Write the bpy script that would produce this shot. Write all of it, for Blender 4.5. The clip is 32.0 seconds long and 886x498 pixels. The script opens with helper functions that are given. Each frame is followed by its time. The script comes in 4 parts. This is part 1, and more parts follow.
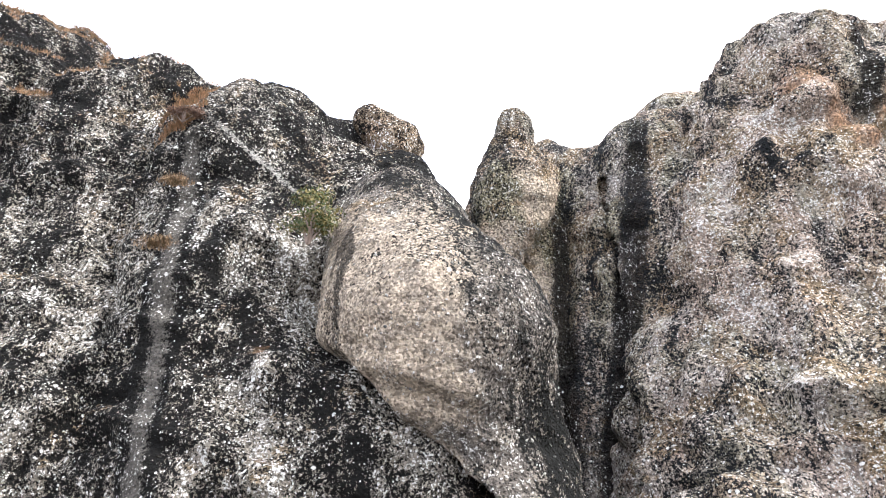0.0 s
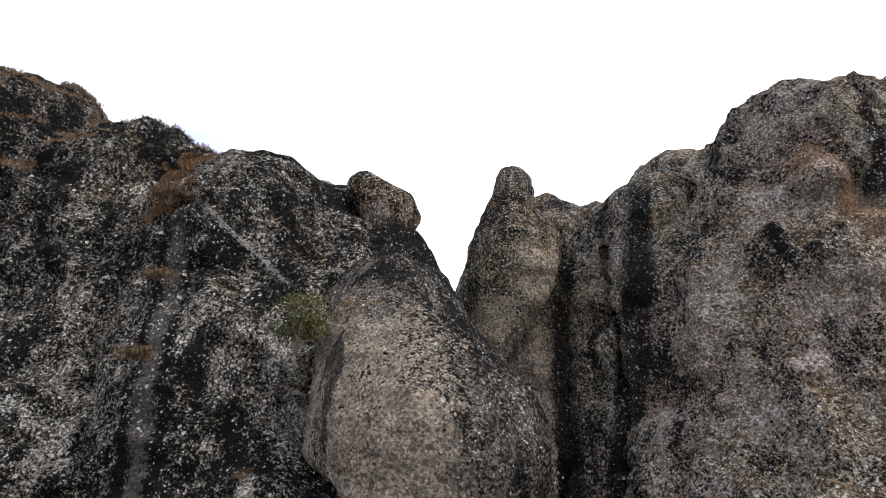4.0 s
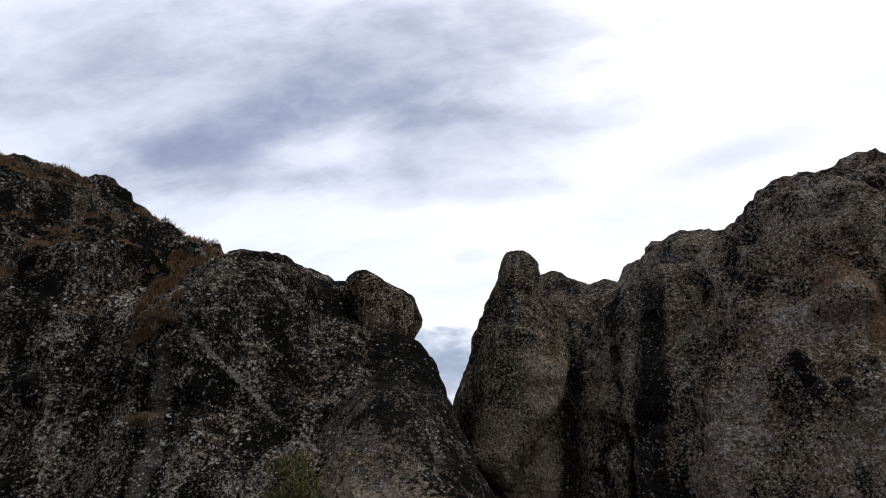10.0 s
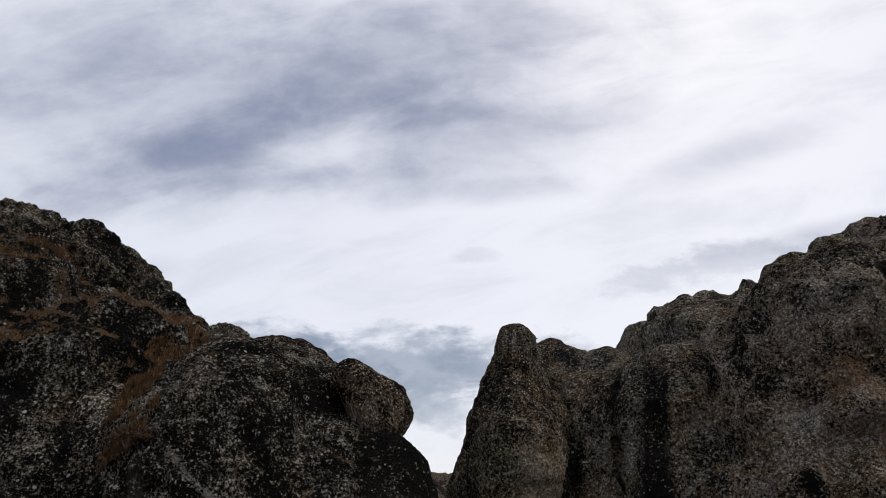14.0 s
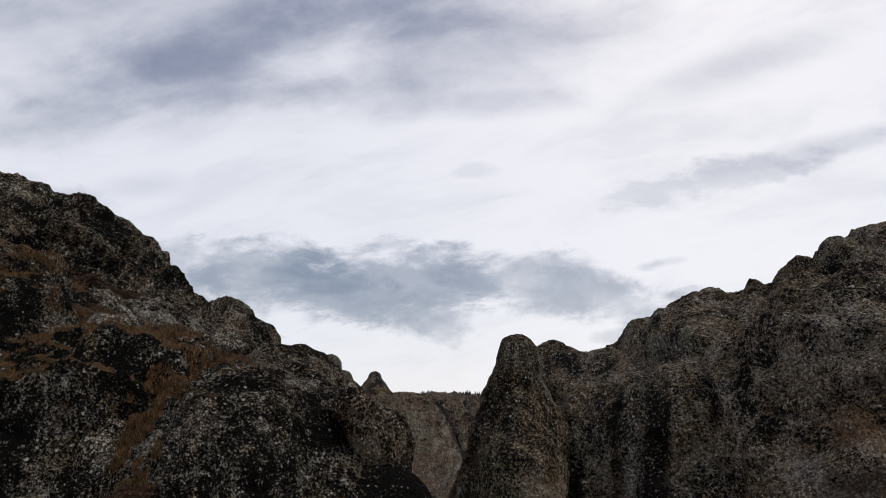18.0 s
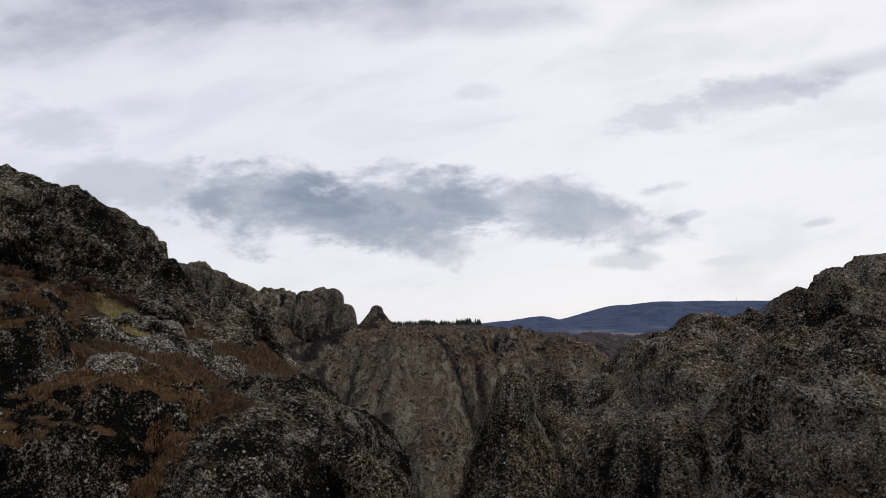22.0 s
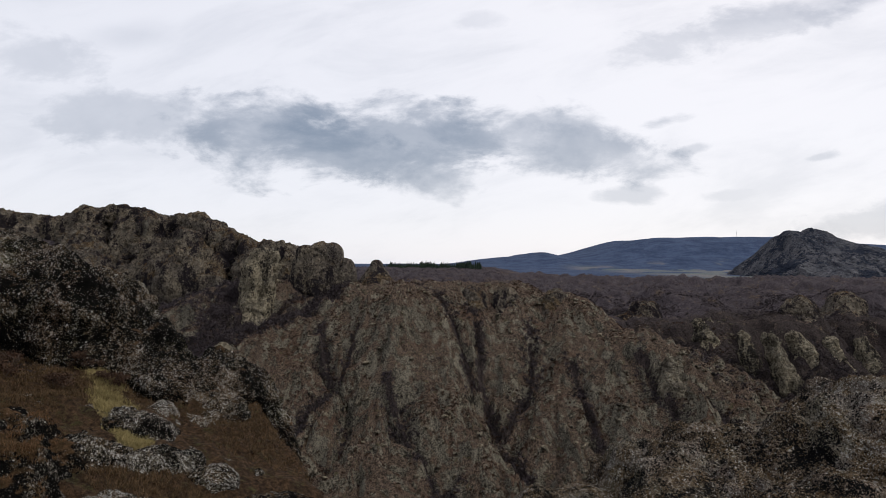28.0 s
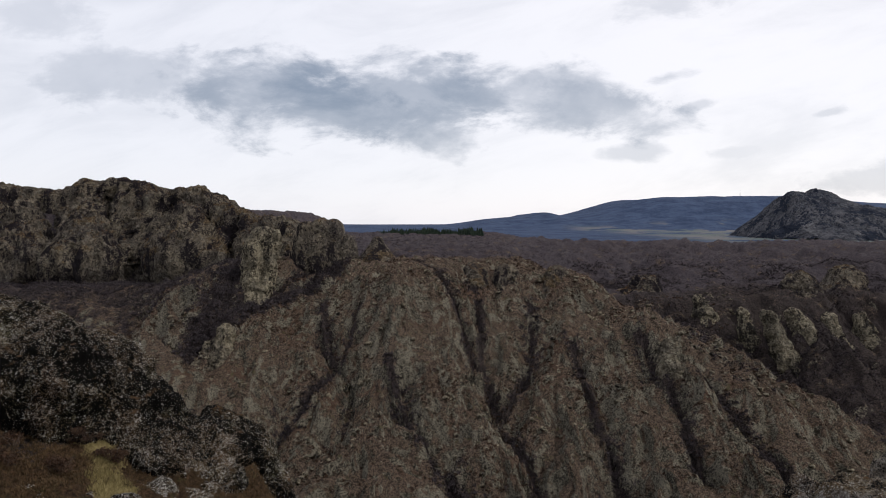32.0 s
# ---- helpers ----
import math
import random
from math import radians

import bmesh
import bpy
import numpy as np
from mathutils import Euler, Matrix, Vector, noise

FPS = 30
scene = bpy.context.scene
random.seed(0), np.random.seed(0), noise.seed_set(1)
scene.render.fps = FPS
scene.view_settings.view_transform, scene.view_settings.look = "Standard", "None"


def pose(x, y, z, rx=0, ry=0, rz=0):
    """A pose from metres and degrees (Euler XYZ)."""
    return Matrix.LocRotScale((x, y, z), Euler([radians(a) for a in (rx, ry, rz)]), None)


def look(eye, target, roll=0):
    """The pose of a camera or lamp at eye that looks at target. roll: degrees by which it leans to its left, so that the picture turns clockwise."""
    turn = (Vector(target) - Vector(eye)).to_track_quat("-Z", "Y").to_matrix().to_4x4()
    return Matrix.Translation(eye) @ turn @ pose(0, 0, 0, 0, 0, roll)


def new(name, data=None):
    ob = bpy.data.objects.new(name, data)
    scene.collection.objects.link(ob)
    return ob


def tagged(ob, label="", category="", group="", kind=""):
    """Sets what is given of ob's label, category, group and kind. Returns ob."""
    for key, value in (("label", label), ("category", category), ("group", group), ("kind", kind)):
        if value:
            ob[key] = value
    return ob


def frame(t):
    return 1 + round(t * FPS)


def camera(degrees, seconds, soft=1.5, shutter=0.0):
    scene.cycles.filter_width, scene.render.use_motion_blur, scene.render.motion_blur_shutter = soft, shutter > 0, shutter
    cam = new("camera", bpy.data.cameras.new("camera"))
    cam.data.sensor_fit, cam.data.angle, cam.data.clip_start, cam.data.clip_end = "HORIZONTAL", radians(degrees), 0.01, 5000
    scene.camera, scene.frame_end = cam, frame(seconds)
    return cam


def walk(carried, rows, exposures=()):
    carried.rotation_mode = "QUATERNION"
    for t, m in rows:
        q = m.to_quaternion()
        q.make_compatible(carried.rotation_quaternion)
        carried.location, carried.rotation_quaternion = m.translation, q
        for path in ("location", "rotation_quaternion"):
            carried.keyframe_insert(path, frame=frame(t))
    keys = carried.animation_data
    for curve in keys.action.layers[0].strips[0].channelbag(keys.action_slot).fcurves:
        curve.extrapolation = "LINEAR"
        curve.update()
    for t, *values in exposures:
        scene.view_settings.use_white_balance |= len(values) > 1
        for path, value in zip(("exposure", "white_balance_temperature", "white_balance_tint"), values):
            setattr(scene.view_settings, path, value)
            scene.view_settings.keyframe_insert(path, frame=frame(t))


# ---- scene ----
cam = camera(70.0, 32.0, soft=0.8)
PATH = [
    (0, -0.371, 1.263, 20.000, 111.004, 0.051, -0.376),
    (1, -0.273, 1.226, 20.847, 111.104, 0.073, -0.308),
    (2, -0.203, 1.150, 21.684, 111.179, 0.046, -0.268),
    (3, -0.162, 1.047, 22.576, 111.246, 0.040, -0.268),
    (3.5, -0.167, 0.987, 23.041, 111.289, -0.030, -0.338),
    (5.5, -0.237, 0.878, 24.701, 111.511, -0.101, -0.424),
    (6, -0.239, 0.829, 25.093, 111.507, -0.070, -0.350),
    (7, -0.225, 0.770, 25.858, 111.625, -0.055, -0.153),
    (8, -0.236, 0.732, 26.703, 111.634, -0.033, -0.088),
    (9, -0.148, 0.715, 27.568, 111.673, -0.122, 0.025),
    (10, -0.135, 0.695, 28.407, 111.742, -0.128, -0.051),
    (11, -0.093, 0.677, 29.384, 111.702, -0.205, -0.097),
    (12, -0.018, 0.606, 30.448, 111.807, -0.153, -0.096),
    (13, 0.108, 0.556, 31.528, 111.701, -0.122, -0.020),
    (14, 0.245, 0.535, 32.649, 111.655, -0.052, 0.056),
    (14.5, 0.302, 0.486, 33.242, 111.304, -0.057, 0.046),
    (16.5, 0.163, 0.207, 35.847, 106.488, 0.100, 0.086),
    (17, 0.126, 0.085, 36.466, 105.711, 0.080, 0.037),
    (18, 0.161, -0.104, 37.796, 104.006, 0.033, 0.066),
    (19, 0.235, -0.280, 39.253, 102.164, -0.009, 0.066),
    (20, 0.330, -0.451, 40.731, 100.225, -0.035, 0.123),
    (21, 0.338, -0.636, 42.319, 98.568, -0.048, 0.122),
    (22, 0.400, -0.821, 43.966, 97.139, -0.175, 0.156),
    (23, 0.439, -0.954, 45.628, 96.024, -0.246, 0.184),
    (24, 0.361, -0.944, 47.233, 95.001, -0.322, 0.182),
    (25, 0.345, -0.937, 49.039, 93.931, -0.400, 0.180),
    (25.5, 0.382, -0.933, 50.000, 93.389, -0.411, 0.190),
    (27.5, 0.911, -0.876, 53.995, 91.621, -0.288, 0.212),
    (28, 1.035, -0.824, 55.069, 91.182, -0.224, 0.232),
    (29, 1.297, -0.702, 57.286, 90.329, -0.146, 0.257),
    (30, 1.457, -0.651, 59.644, 89.520, -0.101, 0.320),
    (31, 1.646, -0.690, 61.968, 88.520, -0.025, 0.379),
    (32, 1.864, -0.777, 64.327, 87.478, 0.041, 0.453),
]
EXPOSURES = [(0, 3.75, 6000, 10), (1, 3.55, 6000, 10), (2, 3.2, 6020, 10), (3, 2.65, 6050, 10), (3.5, 2.3, 6060, 10), (5.5, 1.45, 6100, 10), (7, 1.0, 6120, 10), (9, 0.58, 6150, 10),
             (11, 0.3, 6250, 10), (13, 0.14, 6300, 10), (16.5, 0.1, 6500, 10), (25, 0.1, 6500, 10), (28, 0.17, 6500, 10), (32, 0.22, 6500, 10)]
walk(cam, [(t, pose(*p)) for t, *p in PATH], EXPOSURES)


# ---- world and sun ----
class Nodes:
    """Short hand for building a node tree."""

    def __init__(self, tree):
        self.tree = tree
        tree.nodes.clear()

    def add(self, kind, **values):
        node = self.tree.nodes.new(kind)
        for key, value in values.items():
            setattr(node, key, value)
        return node

    def put(self, socket, value):
        if hasattr(value, "is_output"):
            self.tree.links.new(value, socket)
        else:
            socket.default_value = value

    def math(self, op, a, b=0.0, c=0.0, clamp=False):
        node = self.add("ShaderNodeMath", operation=op, use_clamp=clamp)
        for n, value in enumerate((a, b, c)):
            self.put(node.inputs[n], value)
        return node.outputs[0]

    def vec(self, op, a, b=(0, 0, 0)):
        node = self.add("ShaderNodeVectorMath", operation=op)
        self.put(node.inputs[0], a)
        self.put(node.inputs[1], b)
        return node.outputs[0]

    def noise(self, vector, scale, detail=4.0, rough=0.6, distort=0.0):
        node = self.add("ShaderNodeTexNoise")
        self.put(node.inputs["Vector"], vector)
        node.inputs["Scale"].default_value = scale
        node.inputs["Detail"].default_value = detail
        node.inputs["Roughness"].default_value = rough
        node.inputs["Distortion"].default_value = distort
        return node.outputs["Fac"]

    def voronoi(self, vector, scale, feature="F1", out="Distance", rand=1.0):
        node = self.add("ShaderNodeTexVoronoi", feature=feature)
        self.put(node.inputs["Vector"], vector)
        node.inputs["Scale"].default_value = scale
        node.inputs["Randomness"].default_value = rand
        return node.outputs[out]

    def step(self, value, low, high, to0=0.0, to1=1.0):
        node = self.add("ShaderNodeMapRange", interpolation_type="SMOOTHSTEP")
        for n, v in enumerate((value, low, high, to0, to1)):
            self.put(node.inputs[n], v)
        return node.outputs[0]

    def mix(self, fac, a, b, blend="MIX"):
        node = self.add("ShaderNodeMix", data_type="RGBA", blend_type=blend)
        self.put(node.inputs[0], fac)
        self.put(node.inputs[6], a if hasattr(a, "is_output") else (*a, 1))
        self.put(node.inputs[7], b if hasattr(b, "is_output") else (*b, 1))
        return node.outputs[2]

    def xyz(self, vector):
        node = self.add("ShaderNodeSeparateXYZ")
        self.put(node.inputs[0], vector)
        return node.outputs

    def join(self, x, y, z=0.0):
        node = self.add("ShaderNodeCombineXYZ")
        for n, v in enumerate((x, y, z)):
            self.put(node.inputs[n], v)
        return node.outputs[0]


def make_sky():
    world = bpy.data.worlds.new("world")
    scene.world = world
    world.use_nodes = True
    n = Nodes(world.node_tree)
    sky = n.add("ShaderNodeTexSky", sky_type="NISHITA", sun_disc=False, sun_elevation=radians(42), sun_rotation=radians(25))
    way = n.add("ShaderNodeTexCoord").outputs["Generated"]
    x, y, z = n.xyz(way)[:3]
    # the cloud sheet ahead, on a plane across the line of sight
    ahead = n.math("MAXIMUM", y, 0.15)
    u, v = n.math("DIVIDE", x, ahead), n.math("DIVIDE", n.math("ABSOLUTE", z), ahead)
    # streaks rise a little to the right
    streak = n.join(n.math("ADD", n.math("MULTIPLY", u, 1.5), n.math("MULTIPLY", v, 0.5)),
                    n.math("SUBTRACT", n.math("MULTIPLY", v, 4.6), n.math("MULTIPLY", u, 1.2)))
    wisps = n.noise(streak, 1.9, 8, 0.60, 0.4)
    swirl = n.noise(n.join(n.math("ADD", u, 3.1), n.math("MULTIPLY", v, 1.6), 2.0), 5.0, 8, 0.58, 0.2)
    puffs = n.noise(n.join(u, n.math("MULTIPLY", v, 2.0)), 7.5, 10, 0.62, 0.2)
    crisp = n.math("ADD", n.math("MULTIPLY", n.math("SUBTRACT", puffs, 0.5), 6.0), n.math("MULTIPLY", n.math("SUBTRACT", wisps, 0.5), 1.0))
    loose = n.math("ADD", n.math("MULTIPLY", n.math("SUBTRACT", wisps, 0.5), 2.3), n.math("MULTIPLY", n.math("SUBTRACT", swirl, 0.5), 1.6))
    clear = 1.0
    for cu, cv, ru, rv, tilt, deep, rag in CLOUDS:
        du, dv = n.math("SUBTRACT", u, cu), n.math("SUBTRACT", v, cv)
        c, s = math.cos(radians(tilt)), math.sin(radians(tilt))
        a = n.math("DIVIDE", n.math("ADD", n.math("MULTIPLY", du, c), n.math("MULTIPLY", dv, s)), ru)
        b = n.math("DIVIDE", n.math("SUBTRACT", n.math("MULTIPLY", dv, c), n.math("MULTIPLY", du, s)), rv)
        far = n.math("SQRT", n.math("ADD", n.math("MULTIPLY", a, a), n.math("MULTIPLY", b, b)))
        body = n.math("ADD", n.math("SUBTRACT", 1.0, far), n.math("MULTIPLY", crisp if rag else loose, 0.50 if rag else 0.38))
        shade = n.step(body, -0.15, 0.60 if rag else 0.95, 0.0, deep)
        clear = n.math("MULTIPLY", clear, n.math("SUBTRACT", 1.0, shade))
    dark = n.math("MULTIPLY", n.math("SUBTRACT", 1.0, clear), n.step(swirl, 0.28, 0.68, 0.72, 1.08))
    veil = n.math("MULTIPLY", n.step(wisps, 0.42, 0.72), 0.20)
    dark = n.math("MAXIMUM", dark, veil, clamp=True)
    # a thin bright seam between two sheets
    seam = n.math("ABSOLUTE", n.math("ADD", n.math("SUBTRACT", n.math("SUBTRACT", v, 0.52), n.math("MULTIPLY", n.math("SUBTRACT", u, 0.28), 0.62)), n.math("MULTIPLY", n.math("SUBTRACT", swirl, 0.5), 0.10)))
    seam = n.math("MULTIPLY", n.step(seam, 0.035, 0.0), n.math("MULTIPLY", n.step(u, 0.16, 0.30), n.step(u, 0.80, 0.55)))
    dark = n.math("MULTIPLY", dark, n.math("SUBTRACT", 1.0, n.math("MULTIPLY", seam, 0.65)))
    white = n.mix(n.step(u, -0.7, 0.6), (0.88, 0.89, 0.96), (0.95, 0.94, 0.985))
    cloud = n.mix(dark, white, n.mix(n.step(v, 0.30, 0.55), (0.245, 0.295, 0.385), (0.245, 0.278, 0.392)))
    both = n.mix(0.012, cloud, sky.outputs[0])
    back = n.add("ShaderNodeBackground")
    n.put(back.inputs[0], both)
    back.inputs[1].default_value = 0.80
    n.put(n.add("ShaderNodeOutputWorld").inputs[0], back.outputs[0])


# centre and half size across the view, lean in degrees, depth of shade, 1 for a ragged edge
CLOUDS = [(-0.47, 0.228, 0.213, 0.061, -3, 0.42, 1), (-0.29, 0.2, 0.163, 0.073, -8, 0.66, 1), (-0.2, 0.185, 0.138, 0.055, -8, 0.43, 1), (-0.07, 0.19, 0.213, 0.073, 4, 0.68, 1), (-0.05, 0.145, 0.138, 0.046, -6, 0.58, 1),
          (0.15, 0.196, 0.213, 0.059, -7, 0.58, 1), (0.26, 0.17, 0.138, 0.039, -10, 0.43, 1), (-0.66, 0.326, 0.13, 0.045, -8, 0.3, 1), (-0.5, 0.36, 0.11, 0.035, 5, 0.2, 0), (0.036, 0.382, 0.05, 0.02, 5, 0.18, 1),
          (0.46, 0.375, 0.22, 0.034, 13, 0.42, 1), (0.64, 0.425, 0.22, 0.03, 14, 0.36, 0), (0.341, 0.224, 0.06, 0.014, 15, 0.42, 1), (0.3, 0.11, 0.065, 0.016, 5, 0.34, 1), (0.394, 0.182, 0.035, 0.01, 14, 0.36, 1),
          (0.586, 0.167, 0.035, 0.009, 12, 0.36, 1), (0.456, 0.108, 0.065, 0.012, 5, 0.24, 1), (0.66, 0.07, 0.11, 0.03, 4, 0.42, 1), (-0.4, 0.615, 0.46, 0.1, 16, 0.74, 0), (-0.25, 0.535, 0.2, 0.045, 9, 0.5, 0),
          (0.07, 0.61, 0.38, 0.125, 12, 0.55, 0), (0.08, 0.505, 0.25, 0.035, 4, 0.32, 0), (0.54, 0.59, 0.3, 0.06, 20, 0.38, 0), (-0.66, 0.48, 0.18, 0.06, 5, 0.34, 0), (-0.7, 0.8, 0.5, 0.14, 10, 0.45, 0),
          (0, 0.82, 0.55, 0.17, 10, 0.5, 0), (-0.3, 0.7, 0.7, 0.24, 12, 0.4, 0), (-0.35, 0.76, 0.95, 0.36, 8, 0.34, 0)]
make_sky()
sun = new("sun", bpy.data.lights.new("sun", "SUN"))
sun.data.energy, sun.data.angle, sun.data.color = 1.5, radians(20), (1.0, 0.96, 0.9)
sun.matrix_world = look((52, -8, 60), (0, 0, 0))


# ---- materials ----
def rock_material(name, light, mid, dark, lichen, cover, speck, orange=(), size=1.0, tuft=0.0, black=0.5, stains=(), lee=(0, 0, 0), blot=0.3, stain=((0.205, 0.125, 0.075), (0.165, 0.122, 0.092)), moss=0.0, run=0.6, fleck=1.0, rim=0.0, dots=0.25, hues=0.0):
    """Pebbly conglomerate: matrix, black crust, pale lichen in flecks and blots, water streaks, rusty stains.
    cover and speck: shares of crust and lichen; lee: the side on which the crust grows thicker; blot: weight of the large blots;
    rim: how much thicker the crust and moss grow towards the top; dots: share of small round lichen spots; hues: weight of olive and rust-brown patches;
    orange: place and radius of a stain, in the colours of stain; moss: share of brown moss."""
    m = bpy.data.materials.new(name)
    m.use_nodes = True
    n = Nodes(m.node_tree)
    geo = n.add("ShaderNodeNewGeometry")
    p = geo.outputs["Position"]
    x, y, z = n.xyz(p)[:3]
    nz = n.xyz(geo.outputs["Normal"])[2]
    wide = n.noise(p, 0.17 * size, 5, 0.6, 0.4)
    patch = n.noise(n.vec("MULTIPLY", p, (1, 1, 0.6)), 0.55 * size, 6, 0.68, 0.5)
    coarse = n.noise(p, 1.9 * size, 5, 0.7)
    grain = n.noise(n.vec("ADD", p, (5, 17, 3)), 6.5 * size, 4, 0.72)
    fine = n.noise(n.vec("ADD", p, (11, 23, 5)), 19.0 * size, 4, 0.75)
    streaks = n.noise(n.vec("MULTIPLY", p, (1, 1, 0.07)), 0.7 * size, 5, 0.6, 0.8)
    side = n.add("ShaderNodeVectorMath", operation="DOT_PRODUCT")
    n.put(side.inputs[0], geo.outputs["Normal"])
    side.inputs[1].default_value = lee
    # one value that decides between black crust, bare stone and pale lichen at every size
    bent = n.vec("ADD", p, n.vec("MULTIPLY", n.join(coarse, grain, fine), (0.16 / size, 0.16 / size, 0.12 / size)))
    cell = n.xyz(n.voronoi(bent, 17.0 * size, out="Color"))[0]
    chip = n.xyz(n.voronoi(bent, 27.0 * size, out="Color"))[1]
    f = n.math("ADD", n.math("MULTIPLY", n.math("SUBTRACT", coarse, 0.5), 3.0 * blot), n.math("MULTIPLY", n.math("SUBTRACT", grain, 0.5), 1.3))
    f = n.math("ADD", f, n.math("MULTIPLY", n.math("SUBTRACT", cell, 0.5), 0.50 * fleck))
    f = n.math("ADD", n.math("ADD", f, 0.5), n.math("MULTIPLY", n.math("SUBTRACT", chip, 0.5), 0.22 * fleck))
    shift = n.math("ADD", n.math("MULTIPLY", n.math("SUBTRACT", patch, 0.5), 1.5), n.math("MULTIPLY", n.math("SUBTRACT", wide, 0.5), 1.3))
    shift = n.math("ADD", shift, n.math("MULTIPLY", n.math("SUBTRACT", streaks, 0.5), -run))
    shift = n.math("SUBTRACT", shift, n.math("MULTIPLY", side.outputs["Value"], 0.26))
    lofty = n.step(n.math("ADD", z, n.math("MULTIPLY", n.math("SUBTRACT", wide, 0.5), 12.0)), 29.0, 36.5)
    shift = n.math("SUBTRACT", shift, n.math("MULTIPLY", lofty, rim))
    base = n.mix(n.step(wide, 0.40, 0.60), light, mid)
    base = n.mix(n.step(n.noise(n.vec("ADD", p, (40, 2, 9)), 1.1 * size, 4, 0.6), 0.3, 0.7), n.mix(1.0, base, (0.72, 0.72, 0.74), "MULTIPLY"), n.mix(1.0, base, (1.2, 1.17, 1.12), "MULTIPLY"))
    if hues:
        green = n.step(n.noise(n.vec("MULTIPLY", n.vec("ADD", p, (71, 13, 5)), (1, 1, 0.5)), 0.30 * size, 6, 0.66, 0.5), 0.46, 0.56)
        brown = n.step(n.noise(n.vec("MULTIPLY", n.vec("ADD", p, (9, 83, 27)), (1, 1, 0.4)), 0.24 * size, 6, 0.68, 0.6), 0.46, 0.56)
        base = n.mix(n.math("MULTIPLY", green, 0.75 * hues), base, n.mix(n.step(grain, 0.35, 0.65), (0.058, 0.054, 0.026), (0.125, 0.112, 0.062)))
        base = n.mix(n.math("MULTIPLY", brown, 0.75 * hues), base, n.mix(n.step(grain, 0.35, 0.65), (0.080, 0.046, 0.028), (0.150, 0.098, 0.060)))
    clean = 0.0
    for ox, oy, oz, far in orange:
        off = n.vec("SUBTRACT", p, (ox, oy, oz))
        away = n.add("ShaderNodeVectorMath", operation="LENGTH")
        n.put(away.inputs[0], n.vec("MULTIPLY", off, (1, 0.6, 0.6)))
        ring = n.math("ADD", n.math("DIVIDE", away.outputs["Value"], far), n.math("MULTIPLY", n.math("SUBTRACT", patch, 0.5), 3.0))
        bald = n.step(ring, 1.1, 0.4)
        shift = n.math("ADD", shift, n.math("MULTIPLY", bald, 0.30))
        clean = n.math("MAXIMUM", clean, bald)
        base = n.mix(n.math("MULTIPLY", bald, 0.85), base, n.mix(n.step(coarse, 0.4, 0.6), *stain))
    if moss:
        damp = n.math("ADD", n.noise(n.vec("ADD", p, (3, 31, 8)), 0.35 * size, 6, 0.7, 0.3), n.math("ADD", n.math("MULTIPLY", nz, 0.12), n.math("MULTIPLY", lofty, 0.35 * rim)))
        base = n.mix(n.math("MULTIPLY", n.step(damp, 0.66 - 0.2 * moss, 0.74 - 0.2 * moss), 0.8), base, n.mix(n.step(grain, 0.4, 0.6), (0.050, 0.036, 0.018), (0.105, 0.072, 0.040)))
    # pebbles of every shade
    small = n.xyz(n.voronoi(p, 14.0 * size, out="Color"))[1]
    tone = n.xyz(n.voronoi(bent, (13.0 if size > 0.5 else 6.0) * size, out="Color"))[2]
    base = n.mix(tone, n.mix(1.0, base, (0.44, 0.43, 0.42) if size > 0.1 else (0.70, 0.70, 0.70), "MULTIPLY"), n.mix(1.0, base, (1.60, 1.58, 1.55) if size > 0.1 else (1.28, 1.27, 1.25), "MULTIPLY"))
    g = n.math("ADD", f, shift)
    base = n.mix(n.step(g, cover + 0.02, cover - 0.03), base, dark)
    wet = n.step(n.math("ADD", streaks, n.math("MULTIPLY", n.math("SUBTRACT", grain, 0.5), 0.35)), 0.61, 0.66)
    base = n.mix(n.math("MULTIPLY", wet, black), base, dark)
    spots = n.math("SUBTRACT", n.math("ADD", f, n.math("MULTIPLY", shift, 0.45)), n.math("MULTIPLY", clean, 0.26))
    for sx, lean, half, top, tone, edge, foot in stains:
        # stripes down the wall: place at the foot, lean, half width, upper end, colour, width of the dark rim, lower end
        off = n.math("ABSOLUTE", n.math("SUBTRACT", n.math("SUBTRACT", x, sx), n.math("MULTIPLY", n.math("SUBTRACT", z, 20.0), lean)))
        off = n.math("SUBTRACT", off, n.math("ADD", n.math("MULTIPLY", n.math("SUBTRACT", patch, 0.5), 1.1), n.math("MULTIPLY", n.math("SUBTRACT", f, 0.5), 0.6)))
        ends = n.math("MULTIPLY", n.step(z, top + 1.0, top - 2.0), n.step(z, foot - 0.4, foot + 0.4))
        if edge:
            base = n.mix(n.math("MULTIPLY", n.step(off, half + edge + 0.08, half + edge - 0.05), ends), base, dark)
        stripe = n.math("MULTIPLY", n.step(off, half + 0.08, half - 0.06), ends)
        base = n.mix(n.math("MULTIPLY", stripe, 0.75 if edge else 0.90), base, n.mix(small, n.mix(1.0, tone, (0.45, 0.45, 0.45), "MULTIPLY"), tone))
        spots = n.math("SUBTRACT", spots, n.math("MULTIPLY", stripe, 0.06 if edge else 0.08))
    tint = n.mix(n.step(fine, 0.38, 0.62), n.mix(1.0, lichen, (0.60, 0.60, 0.59), "MULTIPLY"), lichen)
    base = n.mix(n.step(spots, 1.0 - speck, 1.02 - speck), base, tint)
